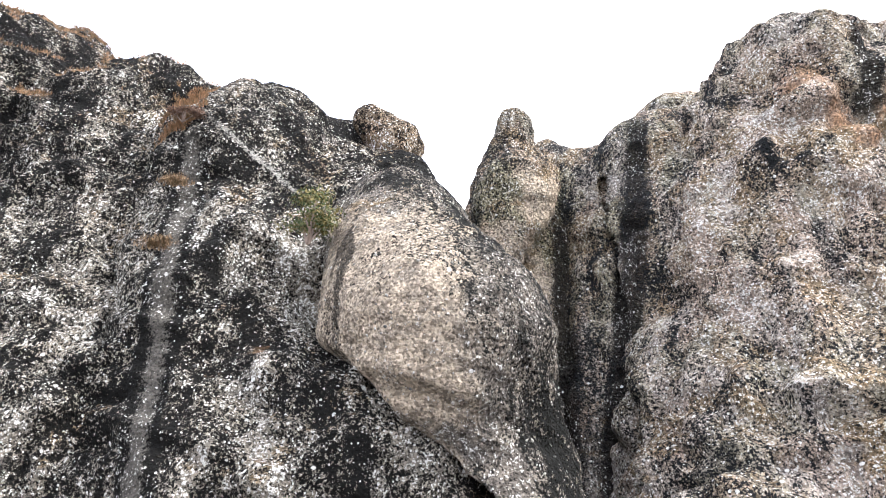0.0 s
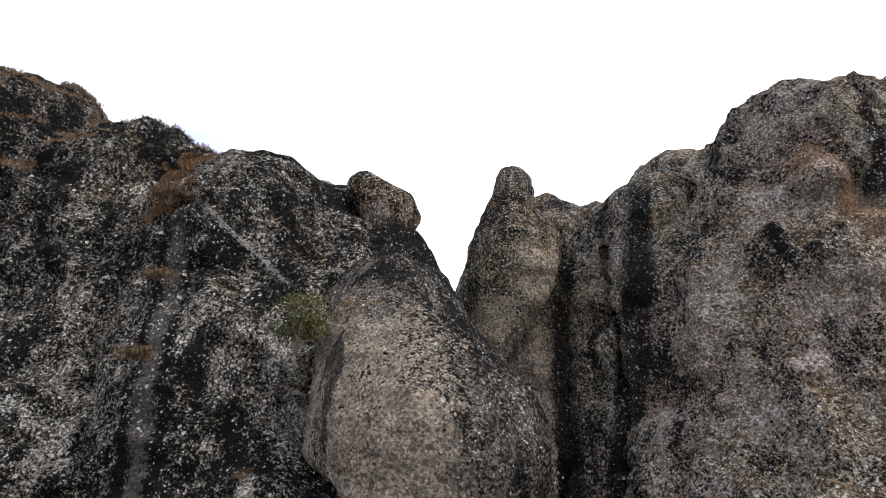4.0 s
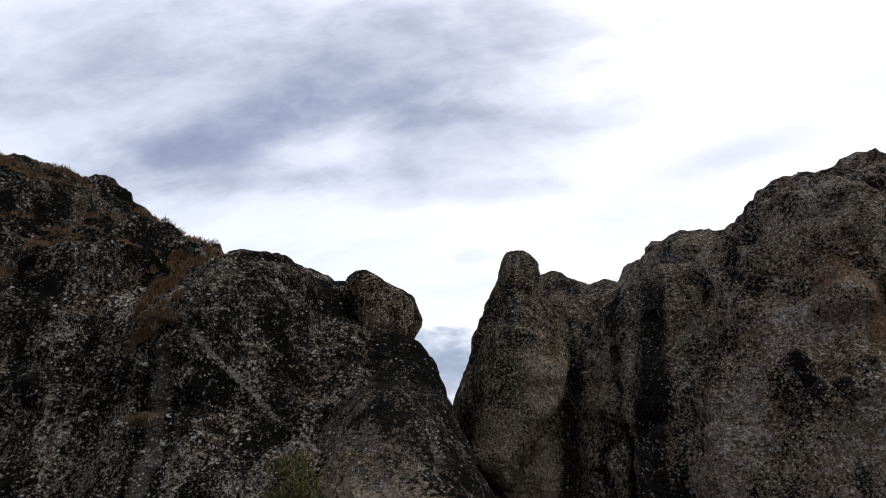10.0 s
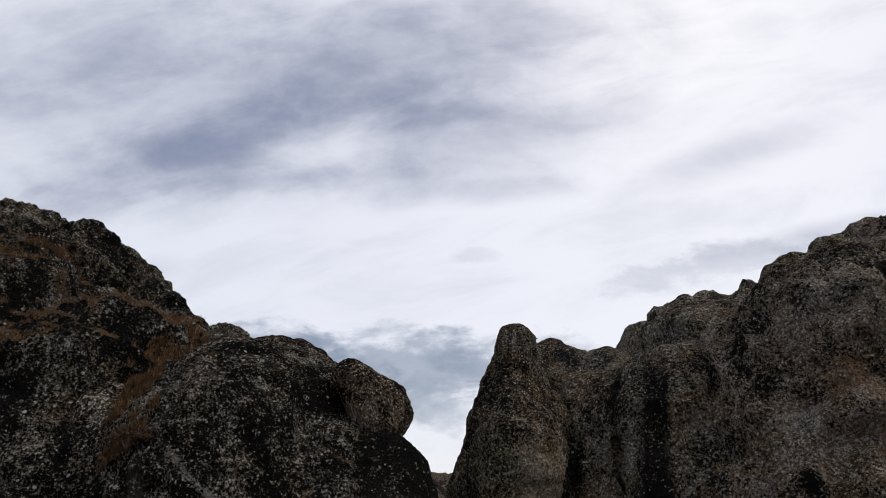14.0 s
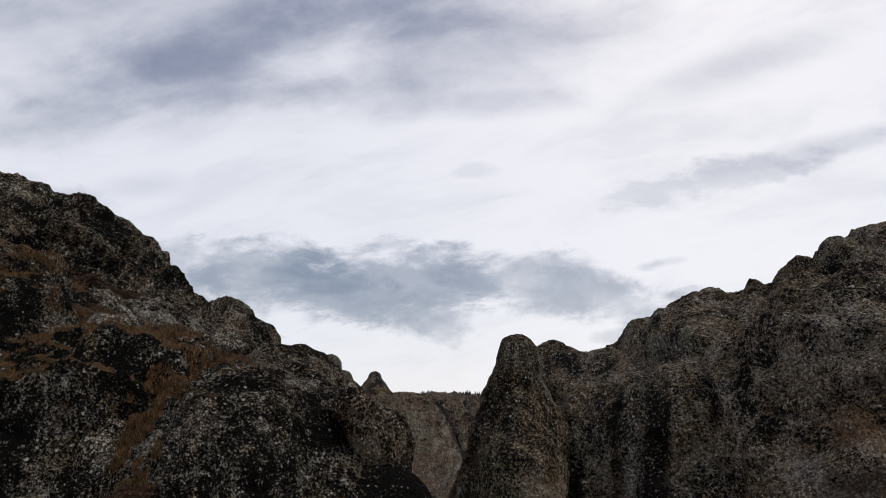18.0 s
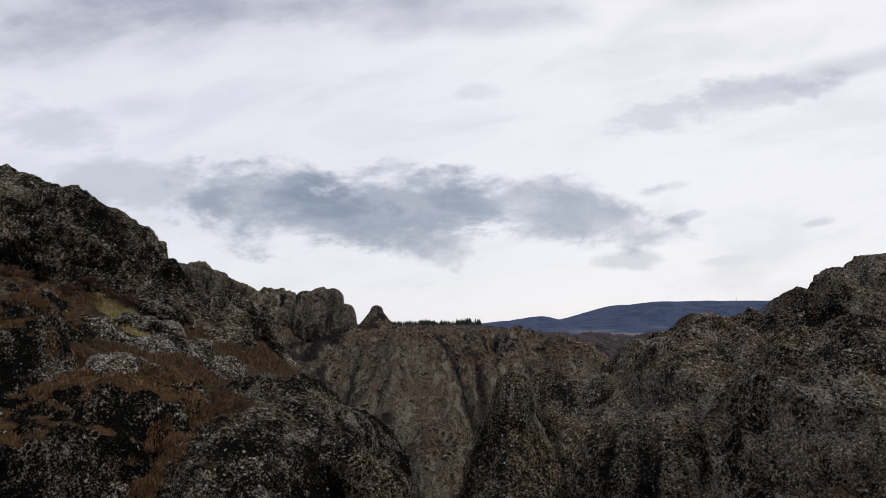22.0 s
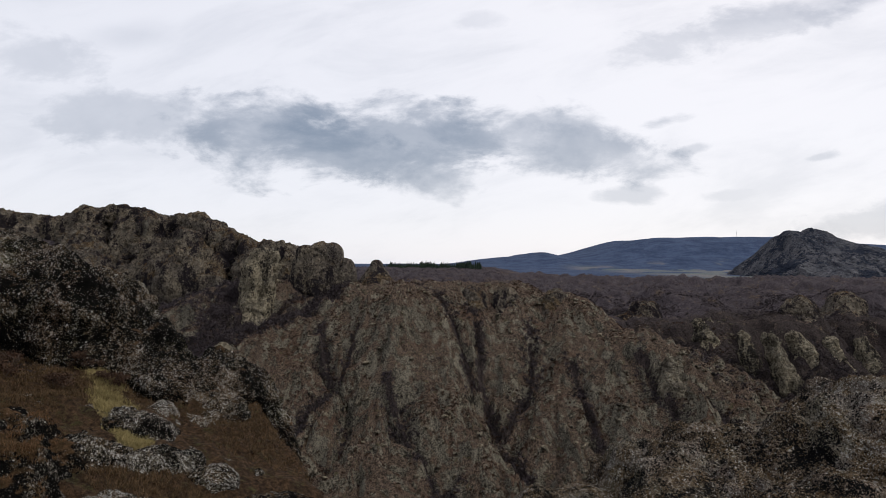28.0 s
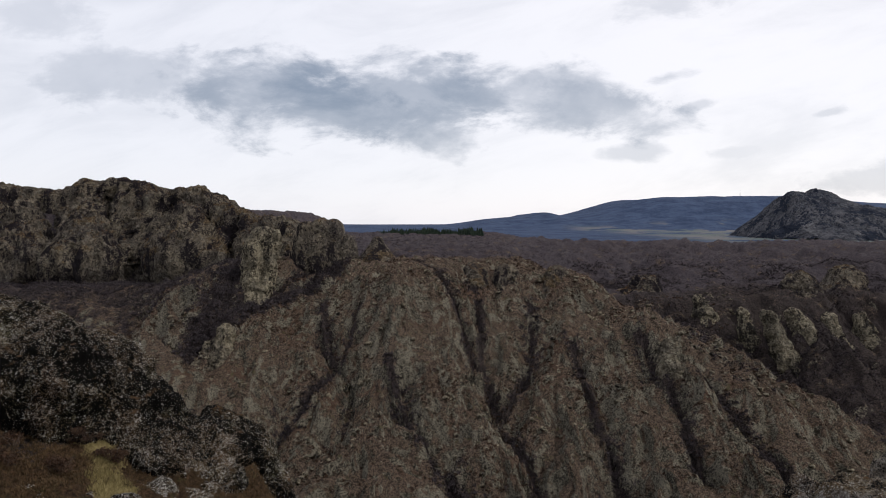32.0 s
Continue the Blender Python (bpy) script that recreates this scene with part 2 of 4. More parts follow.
    if dots:
        # round spots of lichen in two sizes, thicker in some patches
        thick = n.math("MULTIPLY", n.step(n.math("ADD", n.noise(n.vec("ADD", p, (61, 7, 19)), 0.8 * size, 5, 0.7, 0.4), n.math("MULTIPLY", nz, 0.22)), 0.38, 0.70, 0.20, 1.9), n.math("MULTIPLY", n.step(shift, -0.35, 0.25, 0.35, 1.4), n.math("MULTIPLY", n.math("SUBTRACT", 1.0, n.math("MULTIPLY", clean, 0.75)), dots)))
        for scale, share in ((5.2, 0.30), (10.5, 1.0)):
            away = n.voronoi(bent, scale * size)
            lot = n.xyz(n.voronoi(bent, scale * size, out="Color"))[0]
            part = n.math("ADD", n.math("MULTIPLY", thick, share), 0.002)
            reach = n.math("MULTIPLY", n.math("DIVIDE", n.math("SUBTRACT", lot, n.math("SUBTRACT", 1.0, part)), part), 0.42)
            base = n.mix(n.math("MULTIPLY", n.step(n.math("SUBTRACT", reach, away), 0.0, 0.03), n.step(reach, 0.02, 0.06)), base, tint)
    if tuft:
        grass = n.math("MULTIPLY", n.step(nz, 0.62, 0.85), n.step(n.noise(p, 0.5, 5, 0.7), 0.62 - 0.2 * tuft, 0.70 - 0.2 * tuft))
        straw = n.mix(n.step(n.noise(p, 1.3, 4, 0.7), 0.35, 0.65), (0.040, 0.027, 0.014), (0.102, 0.059, 0.031))
        if tuft > 0.5:
            grass = n.math("MULTIPLY", grass, n.step(n.math("ADD", z, n.math("MULTIPLY", n.math("SUBTRACT", wide, 0.5), 4.0)), 36.5, 38.5))
        base = n.mix(grass, base, straw)
    shader = n.add("ShaderNodeBsdfPrincipled")
    n.put(shader.inputs["Base Color"], base)
    shader.inputs["Roughness"].default_value = 0.95
    shader.inputs["Specular IOR Level"].default_value = 0.02
    pebble = n.voronoi(p, 8.0 * size)
    relief = n.math("ADD", n.math("MULTIPLY", pebble, -0.5), n.math("ADD", n.math("MULTIPLY", grain, 0.9), n.math("ADD", n.math("MULTIPLY", coarse, 1.6), n.math("MULTIPLY", fine, 0.35))))
    bump = n.add("ShaderNodeBump")
    bump.inputs["Strength"].default_value = 1.0
    bump.inputs["Distance"].default_value = 0.24 / size
    n.put(bump.inputs["Height"], relief)
    n.put(shader.inputs["Normal"], bump.outputs[0])
    n.put(n.add("ShaderNodeOutputMaterial").inputs[0], shader.outputs[0])
    return m


def plain_material(name, one, two, scale=3.0, rough=0.9, bump=0.0):
    """Two tones by noise at two scales, varied from object to object."""
    m = bpy.data.materials.new(name)
    m.use_nodes = True
    n = Nodes(m.node_tree)
    geo = n.add("ShaderNodeNewGeometry")
    p = geo.outputs["Position"]
    f = n.math("ADD", n.math("MULTIPLY", n.noise(p, scale, 5, 0.65), 0.6), n.math("MULTIPLY", n.noise(p, scale * 0.13, 3, 0.6), 0.4))
    f = n.math("ADD", f, n.math("MULTIPLY", n.math("SUBTRACT", geo.outputs["Random Per Island"], 0.5), 0.35))
    shader = n.add("ShaderNodeBsdfPrincipled")
    n.put(shader.inputs["Base Color"], n.mix(n.step(f, 0.32, 0.68), one, two))
    shader.inputs["Roughness"].default_value = rough
    shader.inputs["Specular IOR Level"].default_value = 0.15
    n.put(n.add("ShaderNodeOutputMaterial").inputs[0], shader.outputs[0])
    return m


SOFT = (0.37, 0.355, 0.325)
PALE, BLACK = (0.52, 0.50, 0.465), (0.0050, 0.0046, 0.0042)
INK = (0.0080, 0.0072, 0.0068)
TAN = ((0.215, 0.176, 0.132), (0.150, 0.124, 0.096))
RUST = ((0.180, 0.108, 0.062), (0.130, 0.088, 0.060))
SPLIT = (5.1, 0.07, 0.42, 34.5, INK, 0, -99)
slab_rock = rock_material("slab_rock", (0.105, 0.094, 0.078), (0.070, 0.062, 0.052), BLACK, PALE, 0.53, 0.235, dots=0.40, hues=0.3, tuft=0.2, black=0.5, moss=0.4)
crag_rock = rock_material("crag_rock", (0.066, 0.058, 0.044), (0.044, 0.038, 0.030), BLACK, PALE, 0.64, 0.155, dots=0.34, tuft=0.25, black=0.85, moss=0.7, hues=0.7)
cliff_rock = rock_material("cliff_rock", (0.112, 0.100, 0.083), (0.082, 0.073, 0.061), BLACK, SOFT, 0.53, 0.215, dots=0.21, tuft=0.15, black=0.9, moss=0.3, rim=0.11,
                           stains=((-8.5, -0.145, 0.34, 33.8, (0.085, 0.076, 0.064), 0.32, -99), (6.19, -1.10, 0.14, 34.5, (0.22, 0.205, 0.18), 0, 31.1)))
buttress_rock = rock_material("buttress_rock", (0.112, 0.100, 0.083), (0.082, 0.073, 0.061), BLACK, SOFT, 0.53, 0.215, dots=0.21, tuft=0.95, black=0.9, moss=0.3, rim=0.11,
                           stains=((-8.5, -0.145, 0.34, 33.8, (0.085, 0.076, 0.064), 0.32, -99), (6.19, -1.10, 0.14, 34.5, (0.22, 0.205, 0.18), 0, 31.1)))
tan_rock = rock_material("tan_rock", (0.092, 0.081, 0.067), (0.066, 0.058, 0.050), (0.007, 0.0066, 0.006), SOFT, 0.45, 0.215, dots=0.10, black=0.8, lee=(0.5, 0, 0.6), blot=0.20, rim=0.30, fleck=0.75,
                         orange=((-2.7, 18.2, 25.6, 4.2), (-1.2, 17.0, 22.5, 2.5)), stain=TAN, moss=0.1)
boulder_rock = rock_material("boulder_rock", (0.142, 0.104, 0.070), (0.104, 0.080, 0.056), BLACK, PALE, 0.42, 0.20, dots=0.25, black=0.5, lee=(-0.3, 0, 1.3), blot=0.14)
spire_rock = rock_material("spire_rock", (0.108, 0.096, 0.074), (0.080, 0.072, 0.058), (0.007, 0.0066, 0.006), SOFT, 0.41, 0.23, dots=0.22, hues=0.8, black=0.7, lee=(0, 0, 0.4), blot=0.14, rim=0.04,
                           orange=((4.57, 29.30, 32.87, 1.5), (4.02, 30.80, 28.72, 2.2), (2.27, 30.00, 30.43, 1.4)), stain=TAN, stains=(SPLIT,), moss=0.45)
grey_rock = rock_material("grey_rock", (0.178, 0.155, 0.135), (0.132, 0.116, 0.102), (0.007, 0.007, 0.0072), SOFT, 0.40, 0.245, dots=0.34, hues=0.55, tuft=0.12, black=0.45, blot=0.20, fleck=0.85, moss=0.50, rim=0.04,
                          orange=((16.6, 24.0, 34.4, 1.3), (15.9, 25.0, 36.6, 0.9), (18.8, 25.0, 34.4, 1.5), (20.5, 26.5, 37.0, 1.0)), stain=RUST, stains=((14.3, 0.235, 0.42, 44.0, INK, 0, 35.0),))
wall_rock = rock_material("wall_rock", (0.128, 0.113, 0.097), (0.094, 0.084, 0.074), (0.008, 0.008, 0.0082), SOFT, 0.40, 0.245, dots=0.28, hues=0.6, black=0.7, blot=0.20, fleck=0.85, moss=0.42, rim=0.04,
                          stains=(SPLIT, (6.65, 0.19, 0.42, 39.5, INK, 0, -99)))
far_rock = rock_material("far_rock", (0.135, 0.118, 0.093), (0.080, 0.071, 0.063), (0.020, 0.017, 0.019), (0.21, 0.195, 0.16), 0.39, 0.25, size=0.17, tuft=0.5, black=0.9, moss=0.3, run=1.7, fleck=0.35, dots=0.0)
fin_rock = rock_material("fin_rock", (0.205, 0.184, 0.138), (0.135, 0.121, 0.096), (0.030, 0.027, 0.025), (0.30, 0.285, 0.22), 0.34, 0.25, size=0.17, tuft=0.3, black=0.6, run=1.2, fleck=0.35, dots=0.0)
# the mountain's rock tones include the blue haze of distance
hazy_peak_rock = rock_material("hazy_peak_rock", (0.112, 0.114, 0.128), (0.070, 0.074, 0.090), (0.026, 0.031, 0.046), (0.165, 0.168, 0.180), 0.42, 0.26, size=0.035, black=0.8, run=1.2, fleck=0.35, dots=0.0)


def ground_material():
    m = bpy.data.materials.new("hillside")
    m.use_nodes = True
    n = Nodes(m.node_tree)
    geo = n.add("ShaderNodeNewGeometry")
    p = geo.outputs["Position"]
    x, y, z = n.xyz(p)[:3]
    nz = n.xyz(geo.outputs["Normal"])[2]
    wide = n.noise(p, 0.018, 5, 0.6)
    mid = n.noise(p, 0.09, 7, 0.68, 0.4)
    fine = n.noise(p, 0.75, 7, 0.72)
    tiny = n.noise(p, 3.0, 5, 0.7)
    grit = n.noise(p, 1.7, 8, 0.8)
    down = n.noise(n.vec("MULTIPLY", p, (0.16, 0.07, 0.07)), 1.0, 7, 0.7, 1.2)
    soil = n.mix(n.step(grit, 0.43, 0.57), (0.032, 0.024, 0.019), (0.146, 0.107, 0.080))
    soil = n.mix(n.step(n.noise(n.vec("ADD", p, (20, 3, 7)), 0.05, 6, 0.7), 0.54, 0.64), soil, n.mix(n.step(grit, 0.4, 0.6), (0.058, 0.036, 0.026), (0.120, 0.078, 0.055)))
    soil = n.mix(n.step(n.noise(n.vec("ADD", p, (50, 9, 1)), 0.3, 5, 0.7), 0.57, 0.68), soil, (0.085, 0.074, 0.040))
    stone = n.mix(n.step(n.math("ADD", n.math("MULTIPLY", grit, 0.7), n.math("MULTIPLY", down, 0.3)), 0.44, 0.56), (0.026, 0.024, 0.020), (0.205, 0.186, 0.145))
    bare = n.math("ADD", n.math("ADD", n.math("MULTIPLY", n.math("SUBTRACT", fine, 0.5), 1.3), n.math("MULTIPLY", n.math("SUBTRACT", 0.68, nz), 1.7)), n.math("MULTIPLY", n.math("SUBTRACT", down, 0.5), 1.6))
    col = n.mix(n.step(bare, -0.02, 0.12), soil, stone)
    # dark tussocks, each about a stride across
    clump = n.voronoi(n.vec("ADD", p, n.vec("MULTIPLY", n.join(fine, tiny, grit), (1.2, 1.2, 1.2))), 0.55)
    col = n.mix(n.math("MULTIPLY", n.step(clump, 0.34, 0.20), n.step(mid, 0.44, 0.58)), col, (0.030, 0.025, 0.017))
    meadow = n.mix(n.step(tiny, 0.35, 0.65), (0.032, 0.020, 0.012), (0.108, 0.064, 0.034))
    meadow = n.mix(n.step(fine, 0.54, 0.64), meadow, n.mix(n.step(tiny, 0.4, 0.6), (0.020, 0.016, 0.010), (0.075, 0.064, 0.026)))
    shelf = n.mix(n.step(fine, 0.40, 0.60), (0.012, 0.011, 0.010), n.mix(n.step(tiny, 0.4, 0.6), (0.05, 0.045, 0.038), (0.035, 0.034, 0.014)))
    meadow = n.mix(n.step(x, 0.0, 4.0), meadow, shelf)
    dry = n.add("ShaderNodeAttribute", attribute_name="straw").outputs["Fac"]
    meadow = n.mix(n.step(n.math("ADD", dry, n.math("MULTIPLY", n.math("SUBTRACT", fine, 0.5), 1.2)), 0.35, 0.6), meadow, n.mix(n.step(tiny, 0.4, 0.6), (0.120, 0.095, 0.042), (0.300, 0.240, 0.110)))
    col = n.mix(n.step(y, 90, 70), col, meadow)
    cover = n.add("ShaderNodeAttribute", attribute_name="cover").outputs["Fac"]
    litter = n.mix(n.step(grit, 0.42, 0.58), (0.014, 0.012, 0.012), (0.058, 0.045, 0.043))
    col = n.mix(n.step(n.math("ADD", cover, n.math("ADD", n.math("MULTIPLY", n.math("SUBTRACT", fine, 0.5), 1.3), n.math("MULTIPLY", n.math("SUBTRACT", mid, 0.5), 1.7))), 0.44, 0.60), col, litter)
    close = n.noise(p, 3.4, 7, 0.85)
    col = n.mix(n.step(close, 0.42, 0.58), n.mix(1.0, col, (0.68, 0.68, 0.68), "MULTIPLY"), n.mix(1.0, col, (1.20, 1.18, 1.15), "MULTIPLY"))
    # leafless scrub colours the far plateau, fields and woods lie beyond
    scrub = n.mix(n.step(fine, 0.40, 0.60), (0.026, 0.022, 0.027), (0.072, 0.059, 0.064))
    col = n.mix(n.math("MULTIPLY", n.step(y, 340, 380), n.step(n.math("ADD", mid, n.math("MULTIPLY", n.math("SUBTRACT", fine, 0.5), 0.6)), 0.34, 0.46)), col, scrub)
    # blue of distant haze is mixed into the far woods and crags
    hazed_woods = n.mix(n.step(n.noise(p, 0.012, 8, 0.75), 0.36, 0.64), (0.020, 0.034, 0.072), (0.046, 0.068, 0.122))
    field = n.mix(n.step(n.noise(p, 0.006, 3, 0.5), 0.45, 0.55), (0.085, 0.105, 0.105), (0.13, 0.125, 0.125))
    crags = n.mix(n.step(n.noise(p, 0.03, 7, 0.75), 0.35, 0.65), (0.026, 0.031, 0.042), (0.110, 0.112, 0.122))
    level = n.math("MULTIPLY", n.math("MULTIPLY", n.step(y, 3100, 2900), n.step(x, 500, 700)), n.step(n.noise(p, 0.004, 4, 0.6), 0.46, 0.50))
    far = n.mix(level, hazed_woods, field)
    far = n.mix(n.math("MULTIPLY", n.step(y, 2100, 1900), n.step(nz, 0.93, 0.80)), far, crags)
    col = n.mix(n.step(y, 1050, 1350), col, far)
    shader = n.add("ShaderNodeBsdfPrincipled")
    n.put(shader.inputs["Base Color"], col)
    shader.inputs["Roughness"].default_value = 0.95
    shader.inputs["Specular IOR Level"].default_value = 0.1
    bump = n.add("ShaderNodeBump")
    bump.inputs["Strength"].default_value = 0.9
    bump.inputs["Distance"].default_value = 1.8
    n.put(bump.inputs["Height"], n.math("ADD", fine, n.math("MULTIPLY", grit, 0.7)))
    n.put(shader.inputs["Normal"], bump.outputs[0])
    n.put(n.add("ShaderNodeOutputMaterial").inputs[0], shader.outputs[0])
    return m


hillside = ground_material()
cobble_mat = plain_material("cobbles", (0.035, 0.033, 0.030), (0.24, 0.225, 0.195), 2.0)
twig_mat = plain_material("bare_twigs", (0.016, 0.013, 0.015), (0.062, 0.050, 0.053), 0.4)
rust_mat = plain_material("rusty_scrub", (0.022, 0.014, 0.010), (0.065, 0.036, 0.022), 0.4)
straw_mat = plain_material("dry_grass", (0.046, 0.031, 0.016), (0.118, 0.073, 0.037), 1.5)
tawny_mat = plain_material("tawny_grass", (0.055, 0.036, 0.016), (0.145, 0.078, 0.038), 0.9)
yellow_mat = plain_material("straw", (0.18, 0.145, 0.060), (0.32, 0.26, 0.120), 1.5)
bark_mat = plain_material("bark", (0.07, 0.05, 0.04), (0.12, 0.09, 0.07), 6.0)
leaf_mat = plain_material("juniper_leaves", (0.022, 0.033, 0.010), (0.090, 0.068, 0.022), 2.5)
pine_mat = plain_material("pine_needles", (0.010, 0.018, 0.012), (0.022, 0.034, 0.02), 0.3)
steel_mat = plain_material("grey_steel", (0.25, 0.25, 0.26), (0.32, 0.32, 0.33), 1.0)


# ---- shapes ----
def lattice(i, j, k, seed):
    h = (i * 374761393 + j * 668265263 + k * 2147483647 + seed * 974711) & 0x7FFFFFFF
    h = ((h ^ (h >> 13)) * 1274126177) & 0x7FFFFFFF
    return ((h ^ (h >> 16)) & 0xFFFF) / 65535.0


def value_noise(p, seed=0):
    """Smooth noise in -1..1 at points of any number."""
    q = np.floor(p)
    f = p - q
    f = f * f * f * (f * (f * 6 - 15) + 10)
    i, j, k = q.astype(np.int64).T
    fx, fy, fz = f.T
    out = 0
    for a in (0, 1):
        for b in (0, 1):
            low, high = lattice(i + a, j + b, k, seed), lattice(i + a, j + b, k + 1, seed)
            out = out + (fx if a else 1 - fx) * (fy if b else 1 - fy) * (low * (1 - fz) + high * fz)
    return out * 2 - 1


def fbm(p, octaves, seed=0, gain=0.5, ridged=False):
    out, amp = np.zeros(len(p)), 1.0
    for n in range(octaves):
        v = value_noise(p * 2.03**n + 17.3 * n, seed + n)
        out += amp * ((1 - 2 * np.abs(v)) if ridged else v)
        amp *= gain
    return out


def flat(x, y, s):
    return np.stack([x * s, y * s, np.zeros_like(x)], 1)


def smin(a, b, k):
    h = np.clip(0.5 + 0.5 * (b - a) / k, 0, 1)
    return b * (1 - h) + a * h - k * h * (1 - h)


def lumps(cones, k):
    """A field below zero inside the blend of round cones (foot x, y, z, radius, head x, y, z, radius)."""

    def field(p):
        out = None
        for *a, ra, bx, by, bz, rb in cones:
            a, ab = np.array(a), np.array((bx, by, bz)) - a
            t = np.clip((p - a) @ ab / max(ab @ ab, 1e-9), 0, 1)
            d = np.sqrt((((p - a) - t[:, None] * ab) ** 2).sum(1)) - (ra + (rb - ra) * t)
            out = d if out is None else smin(out, d, k)
        return out

    return field


def carved(field, cuts, k):
    hole = lumps(cuts, k * 0.3)
    return lambda p: -smin(-field(p), hole(p), k)


def sliced(field, at, way, k):
    """The field without what lies beyond a plane."""
    at, way = np.array(at), np.array(way) / np.linalg.norm(way)
    return lambda p: -smin(-field(p), -((p - at) @ way), k)


def joined(one, two, k):
    return lambda p: smin(one(p), two(p), k)


def nets(field, low, high, cell):
    """Surface of a field, as vertices and four-sided faces."""
    low = np.array(low, float)
    n = np.ceil((np.array(high) - low) / cell).astype(int) + 1
    axes = [low[i] + cell * np.arange(n[i]) for i in range(3)]
    grid = np.stack(np.meshgrid(*axes, indexing="ij"), -1).reshape(-1, 3)
    v = np.concatenate([field(part) for part in np.array_split(grid, max(1, len(grid) // 200000))]).reshape(n)
    total, count = np.zeros((*(n - 1), 3)), np.zeros(n - 1)
    corner = np.array([(a, b, c) for a in (0, 1) for b in (0, 1) for c in (0, 1)])
    piece = {tuple(c): v[c[0] : n[0] - 1 + c[0], c[1] : n[1] - 1 + c[1], c[2] : n[2] - 1 + c[2]] for c in corner}
    for c in corner:
        for axis in range(3):
            if c[axis] == 0:
                d = c.copy()
                d[axis] = 1
                a, b = piece[tuple(c)], piece[tuple(d)]
                cross = (a < 0) != (b < 0)
                t = np.where(cross, a / np.where(cross, a - b, 1), 0)
                for i in range(3):
                    total[..., i] += cross * (c[i] + (t if i == axis else 0))
                count += cross
    used = count > 0
    index = np.full(used.shape, -1)
    index[used] = np.arange(used.sum())
    where = np.argwhere(used)
    verts = low + cell * (where + total[used] / count[used][:, None])
    faces = []
    for axis in range(3):
        o, q = (axis + 1) % 3, (axis + 2) % 3
        a = v.take(range(0, n[axis] - 1), axis)
        b = v.take(range(1, n[axis]), axis)
        spots = np.argwhere((a < 0) != (b < 0))
        inner = (spots[:, o] > 0) & (spots[:, q] > 0) & (spots[:, o] < n[o] - 1) & (spots[:, q] < n[q] - 1)
        spots = spots[inner]
        flip = (a < 0)[tuple(spots.T)]
        ring = []
        for do, dq in ((1, 1), (0, 1), (0, 0), (1, 0)):
            s = spots.copy()
            s[:, o] -= do
            s[:, q] -= dq
            ring.append(index[tuple(s.T)])
        quad = np.stack(ring, 1)
        quad[~flip] = quad[~flip][:, ::-1]
        faces.append(quad)
    return verts, np.concatenate(faces)


def split(verts, faces):
    """Every face into four."""
    edges = np.sort(np.stack([faces, np.roll(faces, -1, 1)], -1).reshape(-1, 2), 1)
    key = edges[:, 0].astype(np.int64) * len(verts) + edges[:, 1]
    one, back = np.unique(key, return_inverse=True)
    mid = (verts[one // len(verts)] + verts[one % len(verts)]) / 2
    e = len(verts) + back.reshape(-1, 4)
    c = (len(verts) + len(mid) + np.arange(len(faces)))[:, None]
    verts = np.concatenate([verts, mid, verts[faces].mean(1)])
    parts = [np.stack([faces[:, i], e[:, i], c[:, 0], e[:, (i + 3) % 4]], 1) for i in range(4)]
    return verts, np.concatenate(parts)


def slope(field, p, h=0.05):
    g = np.stack([field(p + h * e) - field(p - h * e) for e in np.eye(3)], 1) / (2 * h)
    return g


def fill(name, verts, faces, material, parent=None, label="", smooth=True):
    me = bpy.data.meshes.new(name)
    me.vertices.add(len(verts))
    me.vertices.foreach_set("co", np.asarray(verts, np.float32).ravel())
    faces = np.asarray(faces, np.int32)
    k = faces.shape[1]
    me.loops.add(faces.size)
    me.loops.foreach_set("vertex_index", faces.ravel())
    me.polygons.add(len(faces))
    me.polygons.foreach_set("loop_start", np.arange(0, faces.size, k, dtype=np.int32))
    me.polygons.foreach_set("loop_total", np.full(len(faces), k, np.int32))
    me.update(calc_edges=True)
    me.polygons.foreach_set("use_smooth", np.full(len(faces), smooth))
    me.materials.append(material)
    ob = new(name, me)
    if parent:
        ob.parent = parent
    if label:
        tagged(ob, label)
    return ob


OCTA = np.array([(1, 0, 0), (-1, 0, 0), (0, 1, 0), (0, -1, 0), (0, 0, 1), (0, 0, -1)], float)
OCTA_FACES = np.array([(0, 2, 4), (2, 1, 4), (1, 3, 4), (3, 0, 4), (2, 0, 5), (1, 2, 5), (3, 1, 5), (0, 3, 5)])


